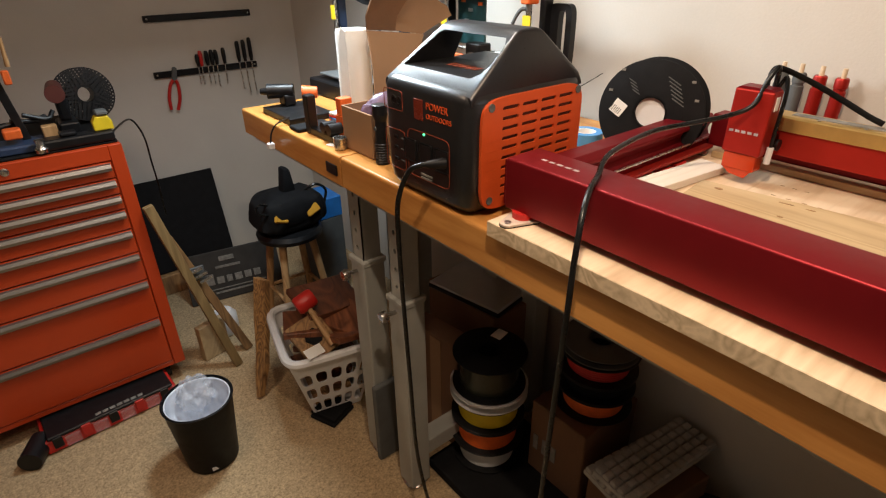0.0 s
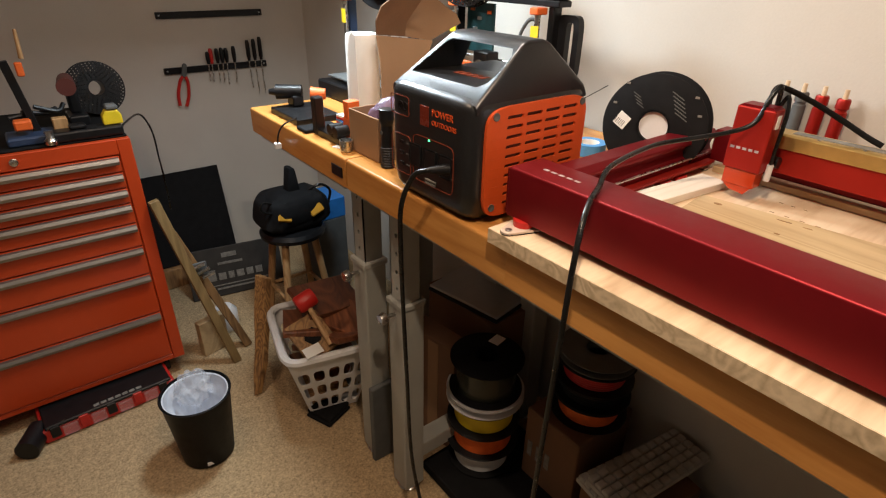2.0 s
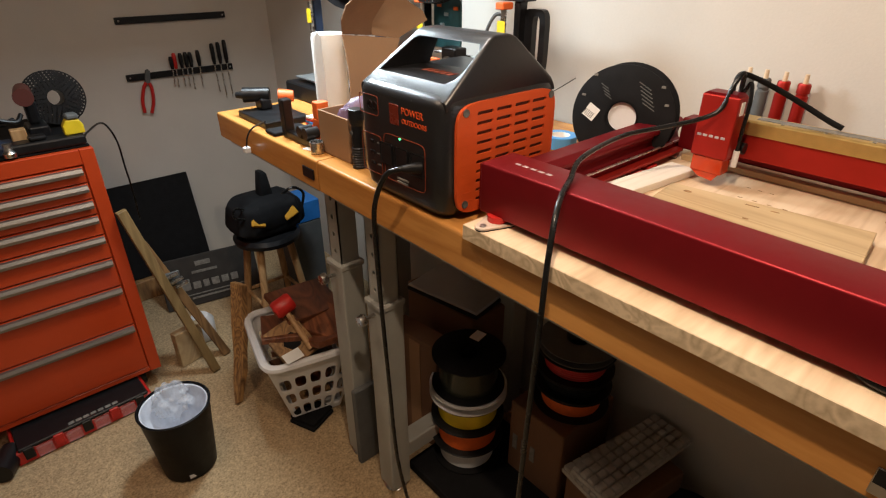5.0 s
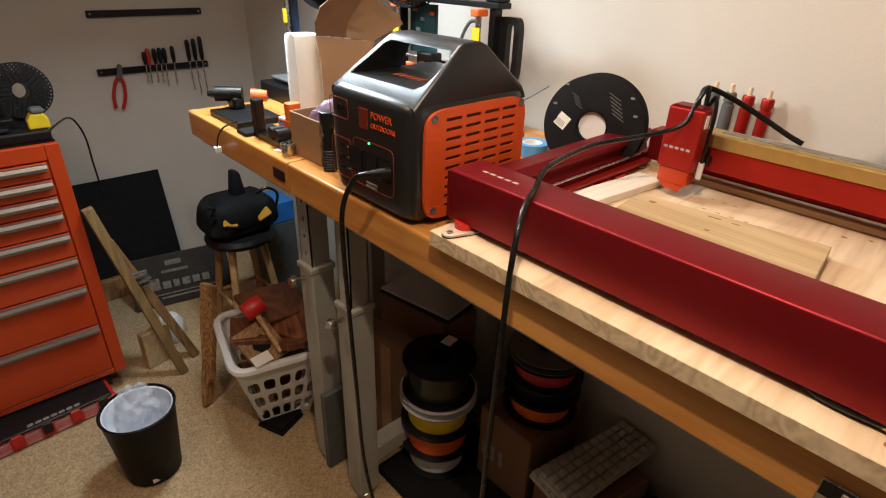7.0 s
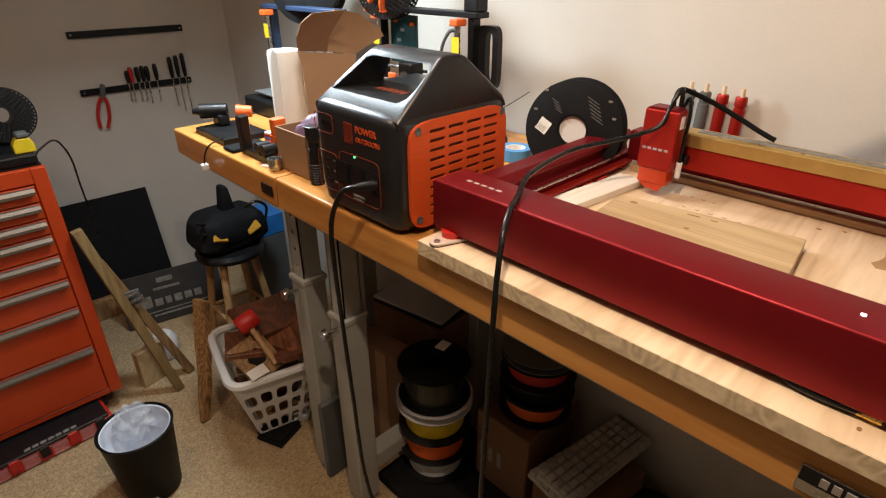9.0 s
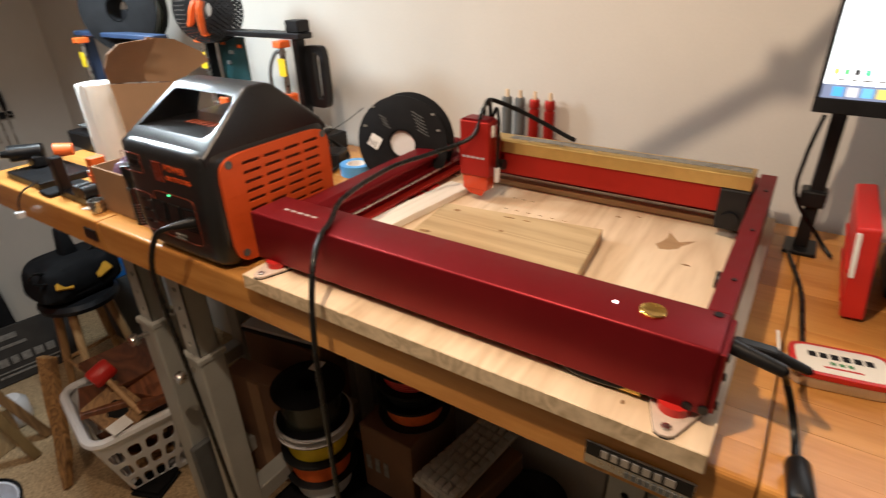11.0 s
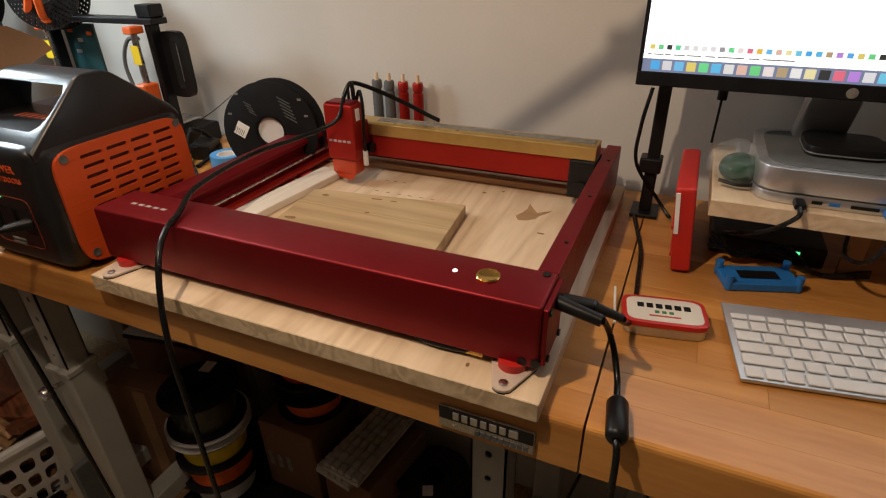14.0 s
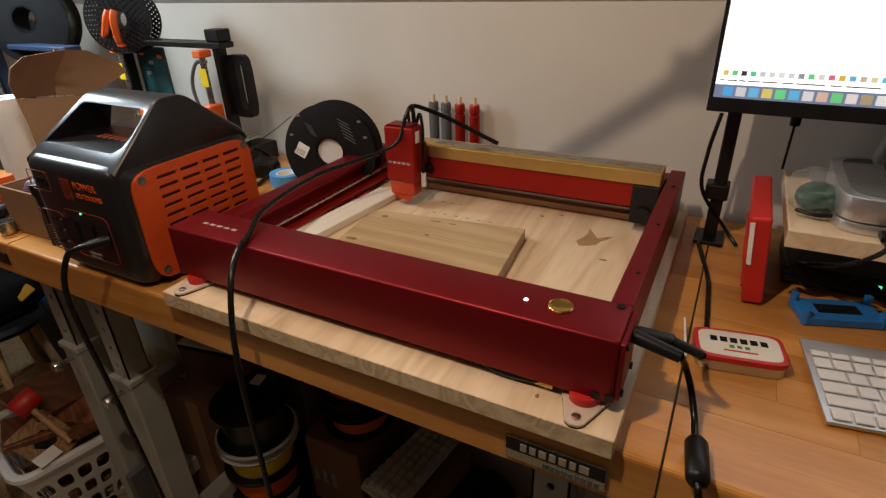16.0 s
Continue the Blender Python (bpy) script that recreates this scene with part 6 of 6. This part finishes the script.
part("rim", tube([(p[0], p[1], LZ + 0.004) for p in ringed(cxb, cyb, hxb + 0.008, hyb + 0.008, 28, 7) + [ringed(cxb, cyb, hxb + 0.008, hyb + 0.008, 28, 7)[0]]], 0.013, 8, 3), WHITEP, bk, "rolled white rim", True)
rnd = random.Random(11)
for k in range(16):
    x, y = rnd.uniform(LX0 + 0.07, LX1 - 0.07), rnd.uniform(LY0 + 0.08, LY1 - 0.08)
    z = 0.03 + 0.015 * k
    w, d, t = rnd.uniform(0.07, 0.13), rnd.uniform(0.10, 0.18), rnd.uniform(0.012, 0.022)
    bm = bx(-w / 2, w / 2, -d / 2, d / 2, -t / 2, t / 2, 0.0015)
    bm.transform(Matrix.Translation((x * 0.6 + cxb * 0.4, y * 0.6 + cyb * 0.4, z)) @ pose(0, 0, 0, rnd.uniform(-14, 14), rnd.uniform(-14, 14), rnd.uniform(-40, 40)))
    solid("wood_offcut", bm, RED_WOOD if k % 3 else OLD_WOOD, "red-brown wood offcut in the laundry basket", "wood offcut", group="offcuts in the basket")
for (x, y, z, w, d, rx, ry, rz) in [(0.11, 1.56, 0.335, 0.20, 0.15, 14, 8, 18), (0.15, 1.47, 0.305, 0.13, 0.17, 5, -8, 40), (0.02, 1.50, 0.30, 0.12, 0.16, -8, 6, -10), (0.13, 1.40, 0.29, 0.12, 0.10, -20, 10, 15)]:
    bm = bx(-w / 2, w / 2, -d / 2, d / 2, -0.009, 0.009, 0.002)
    bm.transform(Matrix.Translation((x, y, z)) @ pose(0, 0, 0, rx, ry, rz))
    solid("wood_plank", bm, RED_WOOD, "red-brown wooden plank on top of the basket", "wood offcut", group="offcuts in the basket")
plate = thing("wooden_plaque", "brown wooden plaque with a black hexagon", "plaque", (0.03, 1.42, 0.28))
pm = Matrix.Translation((0.03, 1.425, 0.295)) @ pose(0, 0, 0, 35, -10, 20)
bm = bx(-0.055, 0.055, -0.065, 0.065, -0.008, 0.008, 0.002)
bm.transform(pm)
part("board", bm, OLD_WOOD, plate)
bm = prism(ringed(0.0, 0.0, 0.028, 0.028, 6), "z", 0.0078, 0.0095)
bm.transform(pm)
part("hexagon", bm, BLACKM, plate)
mal = thing("mallet", "wooden mallet with a red rubber head in the basket", "mallet", (0.04, 1.44, 0.3))
part("handle", cy((0.075, 1.38, 0.285), (0.035, 1.48, 0.375), 0.009, 0.008, 14), STICK, mal, "", True)
part("head", lathe([(0, -0.03), (0.024, -0.03), (0.028, -0.022), (0.028, 0.022), (0.024, 0.03), (0, 0.03)], (0.032, 1.487, 0.384), (1, 0.2, 0.35), 24), RED, mal, "round red rubber head", True)
solid("paper_tag", bx(-0.01, 0.045, 1.345, 1.378, 0.293, 0.2945, m=about((0.02, 1.36, 0.293), 25, 0, 20)), PAPER, "small white and red paper tag on the rim", "tag")
turned = Matrix.Translation((0.075, 1.470, 0)) @ pose(0, 0, 0, 0, 0, -13) @ Matrix.Translation((-0.075, -1.51, 0))
for ob in [o for o in bpy.data.objects if o not in BEFORE_BASKET and o.parent is None]:
    ob.matrix_basis = turned @ ob.matrix_basis
sq = thing("black_tiles", "two square black plates stacked on the carpet", "plate", (0.04, 1.36, 0))
stq = about((0.035, 1.375, 0), 0, 0, 22)
part("plate", bx(-0.02, 0.08, 1.33, 1.425, 0.001, 0.012, 0.002, m=stq), BLACKM, sq)
part("plate", bx(-0.012, 0.082, 1.335, 1.428, 0.0122, 0.023, 0.002, m=stq), BLACKM, sq)
solid("dark_block", bx(0.045, 0.125, 1.117, 1.135, 0.001, 0.27, 0.003), DGREY, "dark grey slab standing against the bench leg", "slab")

# ---- under the middle bench ----
cbx = thing("tall_carton", "tall brown cardboard carton standing under the bench", "box", (0.33, 1.22, 0))
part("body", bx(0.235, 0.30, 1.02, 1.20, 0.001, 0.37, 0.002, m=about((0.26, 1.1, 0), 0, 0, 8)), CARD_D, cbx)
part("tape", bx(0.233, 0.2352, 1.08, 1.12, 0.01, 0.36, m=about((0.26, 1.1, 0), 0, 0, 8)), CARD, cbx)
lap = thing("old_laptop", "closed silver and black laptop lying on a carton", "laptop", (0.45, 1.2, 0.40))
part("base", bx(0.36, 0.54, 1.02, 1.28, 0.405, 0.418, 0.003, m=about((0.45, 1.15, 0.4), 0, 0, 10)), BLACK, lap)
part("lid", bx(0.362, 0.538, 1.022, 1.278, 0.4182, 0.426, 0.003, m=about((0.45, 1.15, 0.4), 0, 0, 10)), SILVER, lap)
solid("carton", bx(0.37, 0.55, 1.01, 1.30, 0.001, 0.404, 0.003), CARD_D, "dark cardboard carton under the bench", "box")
sp1 = [(0.012, BLACKM, WHITEP, 0.094, 0.070, "white"), (0.084, BLACK, ORANGE_P, 0.100, 0.076, "orange"), (0.162, BLACK, YELLOW, 0.100, 0.072, "yellow"), (0.236, WHITEP, BLACKM, 0.104, 0.026, "black"), (0.264, BLACKM, DARKFIL, 0.097, 0.100, "smoky dark")]
base_z = 0.035
solid("spool_mat", bx(0.14, 0.46, 0.62, 1.02, 0.001, 0.034, 0.008, 2), BLACKM, "flat black padded case under the spools", "case")
for z, fl_, wn, r, w, lab in sp1:
    spool("filament_spool", (0.292, 0.940, base_z + z + w / 2 - 0.01), (0, 0, 1), r, w, 0.027, fl_, wn, f"filament spool with {lab} filament in a stack", 0.72, "stacked spools")
solid("spool_label", bx(0.335, 0.375, 0.955, 0.985, 0.3892, 0.3902, m=about((0.35, 0.97, 0.28), 0, 0, 12)), PAPER, "white paper label on the top spool", "label")
gb2 = thing("grey_carton", "brown carton with printed marks under the bench", "box", (0.42, 0.72, 0))
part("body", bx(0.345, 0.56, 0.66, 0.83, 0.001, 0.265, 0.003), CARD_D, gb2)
for k in range(3):
    part("print_mark", bx(0.343, 0.3455, 0.80 - 0.03 * k, 0.815 - 0.03 * k, 0.11, 0.16), SIGN_L, gb2)
for k, (wn, w) in enumerate([(ORANGE_P, 0.062), (BLACKM, 0.05), (RED, 0.055)]):
    spool("filament_spool", (0.468, 0.735, 0.267 + [0.031, 0.0885, 0.1425][k]), (0, 0, 1), 0.098, w, 0.027, BLACK, wn, "black spool with " + ["orange", "black", "red"][k] + " filament in a stack", 0.68, "stacked spools")
spool("filament_spool", (0.468, 0.735, 0.267 + 0.171 + 0.012), (0, 0, 1), 0.095, 0.022, 0.027, DGREY, BLACKM, "thin grey spool on top of a stack", 0.8, "stacked spools")
for k in range(2):
    pg = thing("ribbed_panel", "pale grey ribbed foam panel lying on a stack", "foam panel", (0.38, 0.52, 0.1), "ribbed panels")
    pt = Matrix.Translation((0.465, 0.556 - 0.02 * k, 0.190 + 0.026 * k)) @ pose(0, 0, 0, 0, 0, -10 + 3 * k)
    bm = bx(-0.158, 0.150, -0.055, 0.055, 0, 0.012, 0.002)
    bm.transform(pt)
    slabp = part("sheet", bm, mat("grey_foam", (0.42, 0.40, 0.37), 0.9, var=0.15, bump=0.3) if k == 0 else bpy.data.materials["grey_foam"], pg)
    for r in range(5):
        for c in range(11):
            u, v = -0.156 + 0.0274 * c, -0.053 + 0.0216 * r
            bm = bx(u, u + 0.0255, v, v + 0.0190, 0.0118, 0.024, 0.003)
            bm.transform(pt)
            part("rib", bm, bpy.data.materials["grey_foam"], slabp)
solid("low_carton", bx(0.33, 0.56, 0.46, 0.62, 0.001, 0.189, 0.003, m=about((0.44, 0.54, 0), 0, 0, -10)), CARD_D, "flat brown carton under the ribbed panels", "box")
for k in range(2):
    spool("filament_spool", (0.47, 0.385, 0.034 + 0.063 * k), (0, 0, 1), 0.098, 0.06, 0.027, BLACK, BLACKM, "black spool lying in a pair under the bench", 0.8, "loose spools")
solid("spool_label", bx(0.405, 0.435, 0.365, 0.392, 0.1275, 0.1285, m=about((0.42, 0.38, 0), 0, 0, 25)), PAPER, "white paper label on a black spool", "label")
for k, pts in enumerate([[(0.40, -0.04, 0.01), (0.30, 0.02, 0.03), (0.34, 0.12, 0.02), (0.46, 0.10, 0.05), (0.50, -0.02, 0.02)], [(0.50, 0.16, 0.01), (0.38, 0.06, 0.04), (0.28, -0.05, 0.02), (0.40, -0.12, 0.03)],
                         [(0.44, 0.05, 0.88), (0.40, 0.02, 0.70), (0.46, 0.0, 0.45), (0.42, 0.05, 0.2), (0.36, 0.06, 0.01)]]):
    solid("loose_cable", tube(pts, 0.0035, 8), RUBBER, "loose black cable under the benches", "cable", smooth=True, group="tangled cables")
